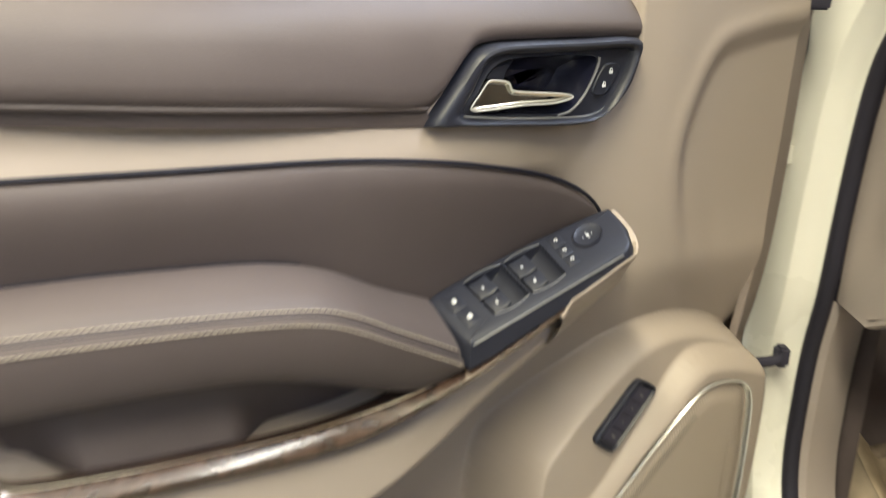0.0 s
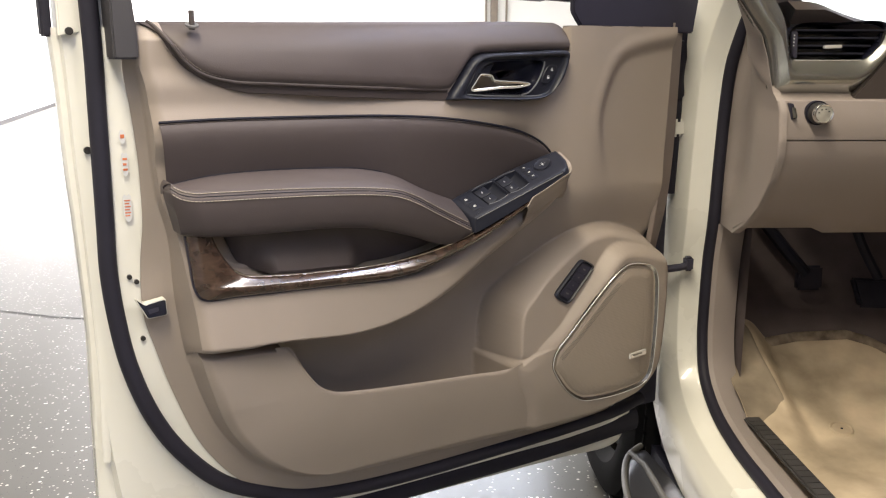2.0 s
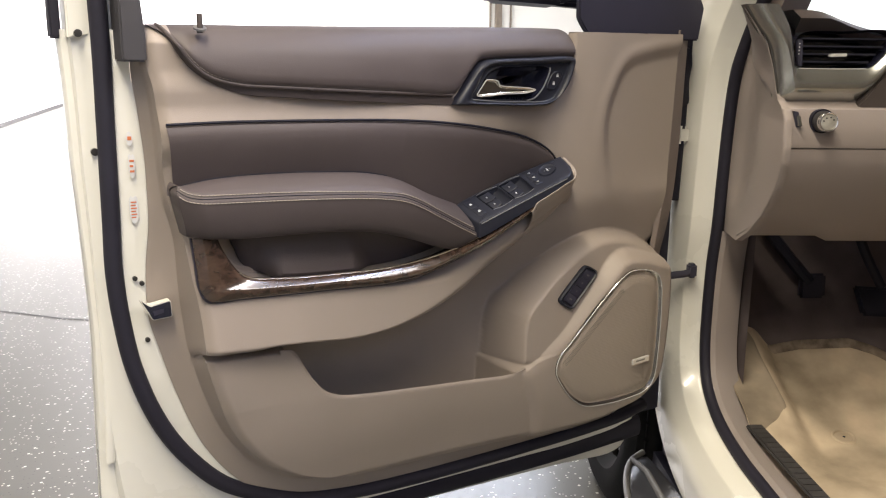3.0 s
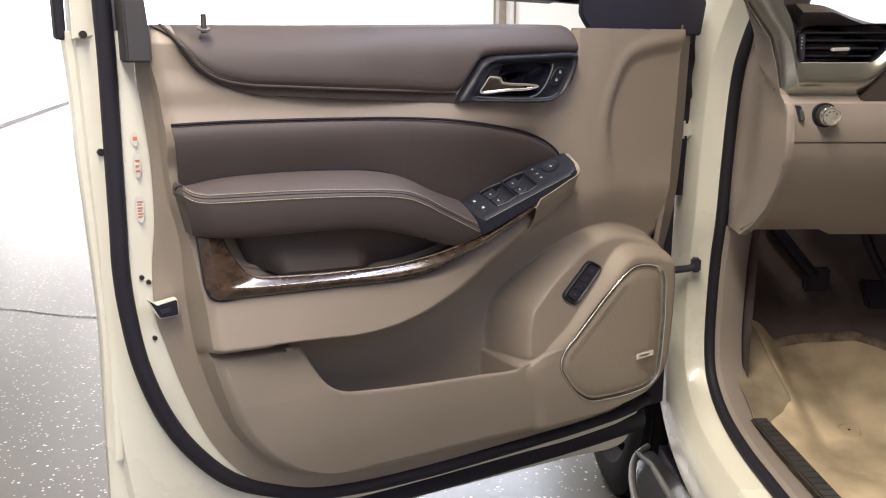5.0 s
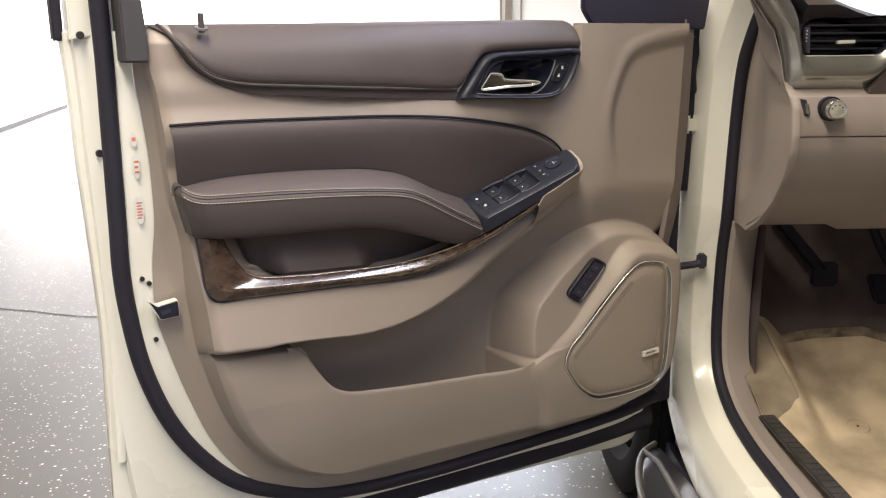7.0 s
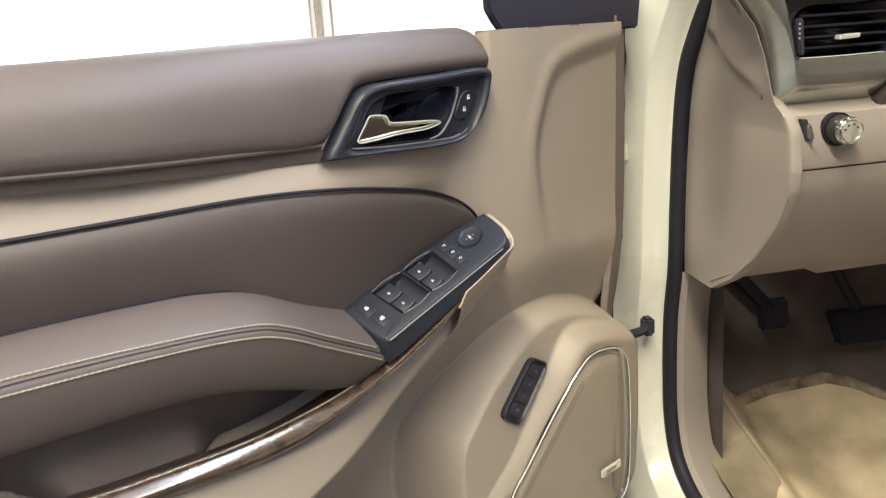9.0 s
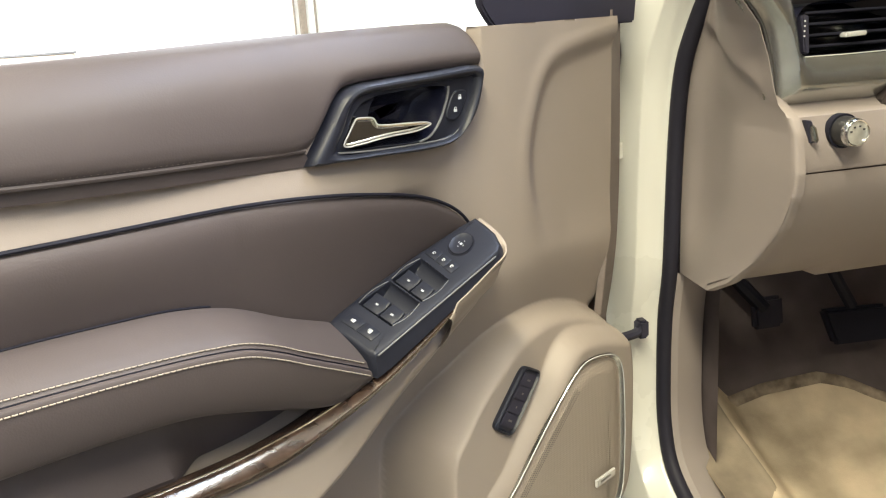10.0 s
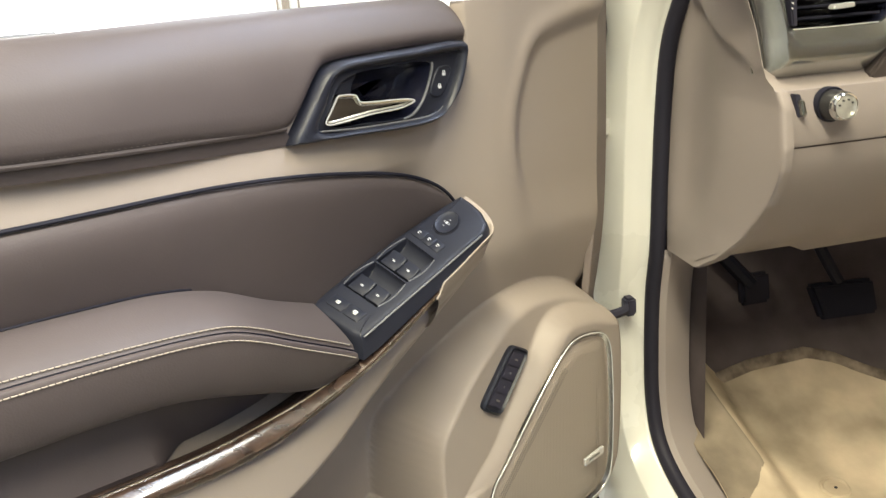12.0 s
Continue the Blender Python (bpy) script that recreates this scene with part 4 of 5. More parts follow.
# the deck is open where the two finger wells are sunk
PIT = np.array([(0.160, 0.19), (0.640, 0.99)])
ray = ring / (0.2, 0.075) - PIT.mean(0)
reach = np.min(np.abs((PIT[1] - PIT[0]) / 2) / (np.abs(ray) + 1e-9), axis=1)
pit_ring = [on_bank(*(PIT.mean(0) + r * k), 0.0) for r, k in zip(ray, reach)]
bank = part("switch_bank", loft([bank_ring(0.0, -0.0045, 1.0, 0.006), bank_ring(0.0, -0.0045, 0.55, 0.0045), bank_ring(0.0, -0.0045, 0.12, 0.0015), bank_ring(0.0006, -0.0030), bank_ring(0.0018, -0.0015), bank_ring(0.0038, -0.0005), bank_ring(0.0070, 0.0), pit_ring], True), M_BANK, door,
            "black window switch bank")
# the tan moulding rises round the bank's far end
edge = curve([(0.53, -0.02), (0.57, -0.02), (0.64, -0.02), (0.75, -0.02), (0.9, -0.015), (0.985, 0.0), (1.025, 0.10), (1.040, 0.35), (1.030, 0.68), (1.012, 0.98)], 70)
shelf = []
for v, side, fall_z, blend in ((0, -0.004, 0.012, 0.0), (1, 0.0008, 0.0040, 0.0), (2, 0.0030, 0.0036, 0.0), (3, 0.0060, 0.0070, 0.05), (4, 0.0095, 0.0150, 0.20), (5, 0.0125, 0.0270, 0.45), (6, 0.016, 0.040, 0.78), (7, 0.018, 0.052, 1.05)):
    row = []
    for s, d in edge:
        p = on_bank(s, d, -0.003)
        turn = float(step(d, -0.01, 0.35))
        low = 0.0110 * (1 - float(step(s, 0.53, 0.60))) * (1 - turn) + 0.006 * (1 - float(step(s, 0.6, 1.0))) * (1 - turn)
        x, z = p.x + side * (0.35 + 0.9 * turn), p.z - fall_z * (1 - 0.45 * turn) - low
        row.append((x, p.y - side * (1 - turn), z))
    row = np.array(row)
    row[:, 1] += blend * (0.004 - relief(row[:, 0], row[:, 2]) - row[:, 1])
    shelf.append(row)
part("bank_surround", loft(shelf), M_TAN, door, "tan moulding round the switch bank")
# pale line painted as the highlight on the deck's bevelled front edge
part("bank_glint", tube([tuple(on_bank(a, 0.004, -0.0016)) for a in np.linspace(0.03, 0.93, 40)], 0.0009), M_LINE, bank, "painted highlight along the front edge of the switch bank")
WELLS = (0.186, 0.402)


def sheared(s, t, lift=0.0):
    """The keys stand a little askew on the deck."""
    return on_bank(s - 0.04 * (t - 0.4), t, lift)


def well_lift(s, t):
    """The height of the deck in the two scooped finger wells."""
    deep = 0.0
    for s0 in WELLS:
        u = (s - s0) / 0.205
        if 0 < u < 1 and 0.235 < t < 0.93:
            end = min(t - 0.235, 0.93 - t) * 0.075
            bow = 0.004 * math.sin(math.pi * u)
            deep = min(deep, -0.0130 * (math.sin(math.pi * min(1.0, u ** 0.7)) ** 0.40) * float(step(end, 0.0, 0.0014 + 0.2 * bow)))
    return deep


us, vs = np.linspace(PIT[0][0], PIT[1][0], 150), np.linspace(PIT[0][1], PIT[1][1], 80)
grid_rows = [[on_bank(u, v, well_lift(u + 0.04 * (v - 0.4), v)) for u in us] for v in vs]
part("key_well", loft(grid_rows), M_BANK, bank, "scooped black finger wells")
for s0 in WELLS:
    for t0, bow in ((0.232, -0.055), (0.933, 0.050)):
        part("well_rim", tube([tuple(sheared(s0 + 0.205 * v, t0 + bow * math.sin(math.pi * v), 0.0003)) for v in np.linspace(0.03, 0.97, 20)], 0.0006), M_LINE, bank, "thin pale rim of the finger well")


def key(name, s0, t0, s1, t1, lift, tilt=0.0, dish=0.0, label="black switch key"):
    """A key with a rounded top, on the deck."""
    rows = []
    for i, (k, down) in enumerate(((1.0, 0.0060), (1.0, 0.0010), (0.97, 0.0003), (0.90, 0.0))):
        for_row = []
        for a in np.linspace(0, 2 * math.pi, 40, endpoint=False) + math.pi / 4:
            x, y = math.cos(a), math.sin(a)
            m = max(abs(x), abs(y))
            m = m + 0.10 * (math.hypot(x, y) - m)
            for_row.append(sheared((s0 + s1) / 2 + (s1 - s0) / 2 * k * x / m, (t0 + t1) / 2 + (t1 - t0) / 2 * k * y / m, lift + tilt * x / m - down - dish * (1 - (x / m) ** 2)))
        rows.append(for_row)
    return part(name, loft(rows, True, cap_last=True), M_BANK, bank, label)


def mark(strokes, s, t, lift, w=0.024, hgt=0.072):
    """A small symbol of bars, each given as x0, y0, x1, y1 in a square of two units."""
    bm = bmesh.new()
    for a, b, c, d in strokes:
        c4 = [sheared(s + x * w / 2, t + y * hgt / 2, lift) for x, y in ((a, b), (c, b), (c, d), (a, d))]
        slab([tuple(v) for v in c4], tuple(-UP * 0.0004), 0, bm)
    return bm


PADLOCK = ((-0.8, -0.9, 0.8, 0.1), (-0.6, 0.1, -0.3, 0.8), (0.3, 0.1, 0.6, 0.8), (-0.6, 0.7, 0.6, 1.0))
PANE = ((-1, -1, 1, -0.7), (-1, -1, -0.72, 0.4), (0.72, -1, 1, 0.9), (-0.3, 0.7, 1, 0.95), (-0.5, -0.5, 0.45, 0.35))
FOLD = ((-0.9, -0.2, -0.6, 0.7), (-0.9, 0.5, 0.6, 0.8), (0.3, -0.3, 0.6, 0.8), (-0.2, -0.6, 0.3, -0.3))
ARROWS = ((-0.5, -0.5, 0.5, 0.45), (-1.8, -0.3, -1.6, 0.3), (1.6, -0.3, 1.8, 0.3), (-0.4, 1.25, 0.4, 1.45), (-0.4, -1.45, 0.4, -1.25))
for t0, t1 in ((0.560, 0.880), (0.245, 0.545)):
    key("lock_key", 0.052, t0, 0.126, t1, 0.0009)
for s0 in WELLS:
    key("window_key", s0 + 0.008, 0.555, s0 + 0.108, 0.890, 0.0006, 0.0010, 0.0012)
    key("window_key", s0 + 0.012, 0.250, s0 + 0.106, 0.540, 0.0006, 0.0010, 0.0012)
for t0, t1 in ((0.715, 0.970), (0.495, 0.705), (0.295, 0.480)):
    key("mirror_key", 0.644, t0, 0.712, t1, 0.0009)
part("mirror_dial", loft([[on_bank(0.815 + 0.080 * r * math.cos(a), 0.655 + 0.213 * r * math.sin(a), z) for a in np.linspace(0, 2 * math.pi, 48, endpoint=False)] for r, z in ((1.0, -0.002), (0.99, 0.0012), (0.95, 0.0020), (0.80, 0.0012), (0.5, 0.0006))], True, cap_last=True),
     M_BANK, bank, "round black mirror dial")
part("dial_ring", tube([tuple(on_bank(0.815 + 0.084 * math.cos(a), 0.655 + 0.224 * math.sin(a), 0.0001)) for a in np.linspace(0, 2 * math.pi, 48, endpoint=False)], 0.0006, closed=True), M_WELL, bank, "thin dark ring round the dial")
for glyph, s, t, lift in ((PADLOCK, 0.090, 0.72, 0.0016), (PANE, 0.092, 0.39, 0.0016), (PANE, 0.248, 0.72, 0.0006), (PANE, 0.248, 0.395, 0.0006), (PANE, 0.464, 0.72, 0.0006), (PANE, 0.464, 0.395, 0.0006),
                          (FOLD, 0.680, 0.84, 0.0016), (FOLD, 0.682, 0.60, 0.0016), (FOLD, 0.682, 0.39, 0.0016)):
    part("key_mark", mark(glyph, s, t, lift), M_MARK, bank, "small white key symbol", smooth=False)
part("key_mark", mark(ARROWS, 0.815 + 0.04 * 0.255, 0.655, 0.0014, 0.030, 0.085), M_MARK, bank, "small white mirror symbol", smooth=False)

# seat memory switch
MEM = np.array([(-0.301, 0.850), (-0.269, 0.832), (-0.336, 0.768), (-0.3675, 0.790)])


def on_mem(a, b, lift=0.0):
    """a runs down the switch, b across it."""
    p = (1 - a) * ((1 - b) * MEM[0] + b * MEM[1]) + a * ((1 - b) * MEM[3] + b * MEM[2])
    return (p[0], -(bulge_at(p[1]) + 0.001 + lift), p[1])


turn_m = np.linspace(0, 2 * math.pi, 60, endpoint=False)
ring_m = np.stack([0.5 + 0.5 * np.sign(np.cos(turn_m)) * np.abs(np.cos(turn_m)) ** 0.22, 0.5 + 0.5 * np.sign(np.sin(turn_m)) * np.abs(np.sin(turn_m)) ** 0.45], 1)
cm = np.array([0.5, 0.5])
memory = part("memory_switch", loft([[on_mem(*p, -0.006) for p in ring_m], [on_mem(*p, 0.004) for p in ring_m], [on_mem(*(cm + (p - cm) * (0.94, 0.86)), 0.006) for p in ring_m],
                                     [on_mem(*(cm + (p - cm) * (0.90, 0.74)), 0.003) for p in ring_m]], True, cap_last=True), M_BANK, door, "black seat memory switch")
for k in range(4):
    a0, a1 = 0.09 + 0.205 * k, 0.09 + 0.205 * (k + 1) - 0.012
    part("memory_key", slab([on_mem(a0, 0.2, 0.0055), on_mem(a0, 0.8, 0.0055), on_mem(a1, 0.8, 0.0055), on_mem(a1, 0.2, 0.0055)], (0, 0.003, 0), 0.0006), M_BLACK, memory)
for k, w in ((0, 0.07), (1, 0.035), (2, 0.02), (3, 0.08)):
    a = 0.19 + 0.205 * k
    bm = slab([on_mem(a - 0.016, 0.5 - w, 0.0062), on_mem(a - 0.016, 0.5 + w, 0.0062), on_mem(a + 0.012, 0.5 + w, 0.0062), on_mem(a + 0.012, 0.5 - w, 0.0062)], (0, 0.0004, 0), 0)
    part("memory_mark", bm, M_GREY, memory, "small pale key symbol", smooth=False)

# loudspeaker
gr = curve(GRILLE, 160, True)
flow = spk_at(gr[:, 1]) - 0.024
speaker = part("speaker_grille", loft([raised(gr, 0.012 + flow), raised(gr, 0.0225 + flow), raised(inset(gr, 0.010), 0.0215 + flow), raised(inset(gr, 0.016), 0.0255 + flow), raised(inset(gr, 0.03), 0.0265 + flow)], True, cap_last=True),
               M_GRILLE, door, "tan perforated speaker grille")
part("speaker_rim", loft([raised(inset(gr, -0.0012), 0.0200 + flow), raised(inset(gr, -0.0006), 0.0252 + flow), raised(inset(gr, 0.0008), 0.0262 + flow), raised(inset(gr, 0.0020), 0.0252 + flow), raised(inset(gr, 0.0045), 0.0226 + flow), raised(inset(gr, 0.0072), 0.0212 + flow)], True),
     M_RIM, speaker, "bright metal rim")
part("rim_line", tube(raised(inset(gr, 0.0004), 0.0260 + flow), 0.0009, closed=True), M_BRIGHT, speaker, "thin bright line on the rim")
part("speaker_badge", slab(raised([(-0.202, 0.648), (-0.161, 0.651), (-0.161, 0.662), (-0.202, 0.659)], 0.0305), (0, 0.004, 0), 0.0008), M_BRIGHT, speaker, "small silver badge")
bm = slab(raised([(-0.194, 0.6535), (-0.172, 0.655), (-0.172, 0.6578), (-0.194, 0.6563)], 0.0311), (0, 0.001, 0), 0)
part("badge_bar", bm, M_GREY, speaker, "grey bar on the badge", smooth=False)
# fine holes along the long edge of the grille
bm = bmesh.new()
a, b = np.array((-0.362, 0.678)), np.array((-0.232, 0.802))
nrm = np.array((b[1] - a[1], -(b[0] - a[0])))
nrm /= np.linalg.norm(nrm)
for i in range(62):
    for j in range(4):
        c = a + (b - a) * (i + 0.5 * (j % 2)) / 62 + nrm * (-0.002 + 0.0030 * j)
        d = 0.0011
        bm.faces.new([bm.verts.new((c[0] + dx * d, -0.0262, c[1] + dz * d)) for dx, dz in ((1, 0), (0, 1), (-1, 0), (0, -1))])
part("grille_holes", bm, M_GREY, speaker, "fine dark holes", smooth=False, kind="stuff")

# lock pin, latch, screws and stickers
part("lock_pin", tube([(-0.983, -0.004, 1.245), (-0.983, -0.004, 1.268), (-0.983, -0.004, 1.2705)], 0.0042, sides=12), M_BROWN, door, "dark door lock pin")
part("pin_collar", tube([(-0.983, -0.003, 1.250), (-0.983, -0.004, 1.2525)], 0.009, sides=16), M_LINE, door, "bright collar of the lock pin")
LATCH = [(-1.076, 0.877), (-1.065, 0.868), (-1.037, 0.873), (-1.036, 0.851), (-1.062, 0.849), (-1.067, 0.860)]
lt = np.array(LATCH)
part("latch_frame", slab(raised(inset(lt, -0.0016), -0.022), (0, 0.018, 0), 0.0015), M_WHITE, door, "white lip of the latch opening")
part("latch", slab(raised(lt, -0.0208), (0, 0.01, 0), 0.001), M_GLOSS, door, "dark door latch opening")
part("latch_claw", slab(raised([(-1.064, 0.863), (-1.046, 0.865), (-1.046, 0.857), (-1.061, 0.854)], -0.0204), (0, 0.01, 0), 0.001), M_BLACK, door, "dark metal latch claw")
for cx, cz, r, y in ((-1.127, 1.243, 0.0052, 0.0615), (-1.1165, 1.085, 0.0052, 0.066), (-1.078, 0.905, 0.0035, 0.050), (-1.069, 0.897, 0.0035, 0.050), (-1.066, 0.812, 0.0035, 0.050)):
    part("plug", tube([(cx, y + 0.004, cz), (cx, y - 0.002, cz)], r, sides=14), M_KNOB, door, "dark hole plug")
def sticker(cx, cz, w, tall, points, bars, label):
    ob = part("sticker", slab(raised([(cx + x * w / 2, cz + z * tall / 2) for x, z in points], -0.0475), (0, 0.0008, 0), 0), M_MARK, door, label, smooth=False)
    for k in range(bars):
        z = cz + tall * (0.32 - 0.64 * (k + 0.5) / bars)
        part("sticker_print", slab(raised([(cx - 0.30 * w, z - 0.10 * tall / bars), (cx + (0.32 - 0.12 * (k % 2)) * w, z - 0.10 * tall / bars), (cx + (0.32 - 0.12 * (k % 2)) * w, z + 0.16 * tall / bars), (cx - 0.30 * w, z + 0.16 * tall / bars)], -0.0470), (0, 0.0004, 0), 0),
             M_ORANGE, door, "faded red print bar", smooth=False)
    return ob


SHIELD = [(-0.9, 0.8), (-0.5, 1.0), (0, 0.86), (0.5, 1.0), (0.9, 0.8), (0.9, -0.4), (0.5, -0.85), (0, -1.0), (-0.5, -0.85), (-0.9, -0.4)]
ROUND = [(math.cos(a), math.sin(a)) for a in np.linspace(0, 2 * math.pi, 16, endpoint=False)]
sticker(-1.0735, 1.004, 0.0125, 0.040, SHIELD, 6, "white shield sticker with faded red print")
sticker(-1.0725, 1.065, 0.0095, 0.034, SHIELD, 3, "small white sticker with faded red print")
sticker(-1.0735, 1.103, 0.0085, 0.020, ROUND, 1, "small round white sticker")

# outside mirror
def glass_at(x):
    return 0.235 - 0.50 * (x + 0.355)


mirror = part("side_mirror", slab([(x, glass_at(x) + 0.012, z) for x, z in ((-0.368, 1.338), (-0.350, 1.322), (-0.235, 1.314), (-0.165, 1.362), (-0.145, 1.46), (-0.18, 1.54), (-0.345, 1.54), (-0.368, 1.51))], (0.05, 0.11, 0), 0.008),
              M_BLACK, door, "black outside mirror housing")
part("mirror_glass", slab([(x, glass_at(x) + 0.006, z) for x, z in ((-0.360, 1.350), (-0.355, 1.337), (-0.343, 1.330), (-0.245, 1.322), (-0.182, 1.366), (-0.164, 1.45), (-0.196, 1.525), (-0.355, 1.525))], (0.002, 0.008, 0), 0.0), M_MIRROR, mirror, "mirror glass")
part("mirror_arm", slab([(-0.235, 0.22, 1.316), (-0.12, 0.10, 1.300), (-0.09, 0.10, 1.36), (-0.17, 0.22, 1.38)], (0.02, 0.05, 0), 0.01), M_BLACK, mirror, "black mirror arm")
# hinge side: black sheet and strip added as the gap's shade, loom, hinges
part("hinge_gap_fill", box(-0.10, 0.122, 0.46, 0.024, 0.140, 1.26, 0.004), M_BLACK, door, "black filler for the shaded gap by the hinges")
part("hinge_gap_strip", tube([(0.020, 0.105, 1.262), (0.016, 0.105, 1.10), (0.010, 0.105, 0.93)], 0.010, sides=10), M_RUBBER, door, "black strip added to darken the gap by the hinges")
part("wire_boot", tube(curve([(-0.012, 0.09, 1.36), (0.006, 0.10, 1.30), (0.008, 0.10, 1.24), (-0.002, 0.10, 1.17), (0.012, 0.11, 1.13)], 40), 0.020, sides=12), M_RUBBER, door, "black rubber cable boot")
part("hinge", box(-0.004, 0.090, 1.047, 0.03, 0.11, 1.083, 0.006), M_WHITE, door, "white painted hinge")

# ---- the car round the opening ----
# the line of the opening in the car's side: forward y, height z
OPEN = [(-0.62, 1.78), (-0.30, 1.56), (-0.09, 1.37), (-0.035, 1.306), (0.004, 1.247), (0.036, 1.172), (0.050, 1.094), (0.060, 0.981), (0.068, 0.875), (0.082, 0.799), (0.087, 0.70),
        (0.084, 0.62), (0.066, 0.560), (0.036, 0.528), (-0.03, 0.496), (-0.146, 0.476), (-0.283, 0.472), (-0.60, 0.472), (-1.20, 0.472)]
op = curve(OPEN, 220)
tan = np.gradient(op, axis=0)
tan /= np.linalg.norm(tan, axis=1)[:, None]
away = np.c_[-tan[:, 1], tan[:, 0]]         # forwards at the pillar, down at the sill
lean = 0.10 * np.clip(op[:, 1] - 1.2, 0, 1)   # the pillar leans in above the belt


def round_opening(x, d):
    q = op + away * d
    return np.c_[x + lean, q]


part("seal", tube(round_opening(0.045, 0.0), 0.012, sides=12), M_RUBBER, car, "black rubber door opening seal", at=CAR)
part("pillar", loft([round_opening(0.050, -0.004), round_opening(0.036, 0.010), round_opening(0.030, 0.012), round_opening(-0.004, 0.0138), round_opening(-0.0060, 0.0152), round_opening(-0.0072, 0.0172), round_opening(-0.024, 0.044), round_opening(-0.032, 0.056), round_opening(-0.034, 0.080),
                     round_opening(-0.036, 0.13)]), M_WHITE, car, "white painted pillar and sill", at=CAR)
low_part = op[:, 1] < 0.875
kick = []
for x, d in ((0.050, -0.006), (0.062, -0.014), (0.085, -0.010), (0.115, 0.004), (0.120, 0.05), (0.122, 0.12)):
    kick.append(round_opening(x, d)[low_part])
kick = [np.c_[r[:, 0], r[:, 1], np.maximum(r[:, 2], 0.30)] for r in kick]
part("kick_panel", loft(kick), M_DASH, car, "tan kick panel and sill trim", at=CAR)
part("scuff_plate", box(0.088, -0.95, 0.494, 0.122, -0.062, 0.502, 0.003), M_SCUFF, car, "dark grey ribbed scuff plate", at=CAR)
bm = bmesh.new()
for i in range(40):
    y = -0.08 - i * 0.021
    box(0.092, y - 0.006, 0.502, 0.118, y + 0.006, 0.5032, 0.0005, bm)
part("scuff_ribs", bm, M_SCUFF, car, "grey rubber ribs", at=CAR, kind="stuff")
# footwell
xs = np.r_[np.linspace(0.098, 0.30, 70), np.linspace(0.31, 1.0, 40)]
prof = curve([(-1.2, 0.445), (-0.5, 0.445), (-0.18, 0.447), (-0.05, 0.459), (0.05, 0.492), (0.118, 0.525), (0.20, 0.580), (0.27, 0.665), (0.33, 0.80), (0.34, 1.05)], 90)


def carpet_z(x, y):
    """The carpet rises to the toe board and is padded out beside the kick panel."""
    z = np.interp(y, prof[:, 0], prof[:, 1]) + 0.003 * np.sin(np.asarray(y) * 23 + x * 31) * (1 - step(y, 0.05, 0.14))
    return z + 0.050 * (1 - step(x, 0.185, 0.245)) * step(y, -0.16, 0.0) * (1 - step(y, 0.16, 0.26))


ys = prof[:, 0]
part("carpet", loft([np.c_[np.full(90, x), ys, np.where(np.arange(90) > 74, prof[:, 1], carpet_z(x, ys))] for x in xs]), M_CARPET, car, "worn tan carpet of the footwell", at=CAR)
# toe board with shade in its colour; its thick soft edge overlaps the carpet
shade_sheet = []
for x in np.linspace(0.119, 1.0, 60):
    y0 = np.interp(x, [0.12, 0.20, 0.30, 0.42, 0.47, 0.52, 0.60, 0.75], [0.165, 0.185, 0.200, 0.203, 0.188, 0.155, 0.105, 0.06])
    k = np.argmax(prof[:, 0] > y0)
    low_y = np.array([(y0, float(np.interp(y0, prof[:, 0], prof[:, 1])))])
    line = even(np.c_[np.r_[low_y, prof[k:]], np.zeros(len(prof) - k + 1)], 60)[:, :2]
    run = np.r_[0, np.cumsum(np.hypot(*np.diff(line, axis=0).T))]
    slope = np.gradient(line, axis=0)
    slope /= np.linalg.norm(slope, axis=1)[:, None]
    thick = -0.004 + 0.016 * np.sqrt(step(run, -0.004, 0.030))
    line = line + np.c_[-slope[:, 1], slope[:, 0]] * thick[:, None]
    shade_sheet.append(np.c_[np.full(60, x), line])
# mid-brown band painted where the shadow fades into the lit carpet
penumbra = [[(1 - v) * (r[0] - (0, 0.012, 0.0075)) + v * (r[1] + (0, -0.002, 0.001)) + (0, 0, 0.0006 + 0.004 * math.sin(math.pi * v)) for v in np.linspace(0, 1, 8)] for r in shade_sheet]
part("penumbra_edge", loft(penumbra), M_PENUMBRA, car, "brown band painted as the soft edge of the shadow", at=CAR)
part("toe_board", loft(shade_sheet), M_SHADEFOOT, car, "toe board with cast shade put into its dark colour", at=CAR)
# the side takes the same darkened colour as the toe board
part("side_carpet", loft([[(0.120, y, z) for y in np.linspace(0.05, 0.52, 12)] for z in np.linspace(0.40, 0.95, 8)]), M_SHADEFOOT, car, "brown carpeted side of the footwell", at=CAR)
# the worn, darker pad of the foot rest, sunk into the carpet at its rim
rest = []
for u in np.linspace(0, 1, 24):
    row = []
    for v in np.linspace(0, 1, 40):
        x = 0.098 + (0.098 - 0.016 * v) * u
        y = (-0.012 - 0.11 * (1 - u) ** 1.5 + 0.008 * math.sin(7 * u)) * (1 - v) + 0.203 * v
        sunk = 0.004 * (1 - float(step(min((1 - u) * 1.3, v), 0.0, 0.07)))
        row.append((x, y, float(carpet_z(x, y)) + 0.003 - sunk + 0.0022 * math.exp(-(((1 - u) * 1.3 - 0.09) / 0.03) ** 2)))
    rest.append(row)
part("foot_rest", loft(rest), M_REST, car, "worn brown foot rest with a rolled rim", at=CAR)
wing = []
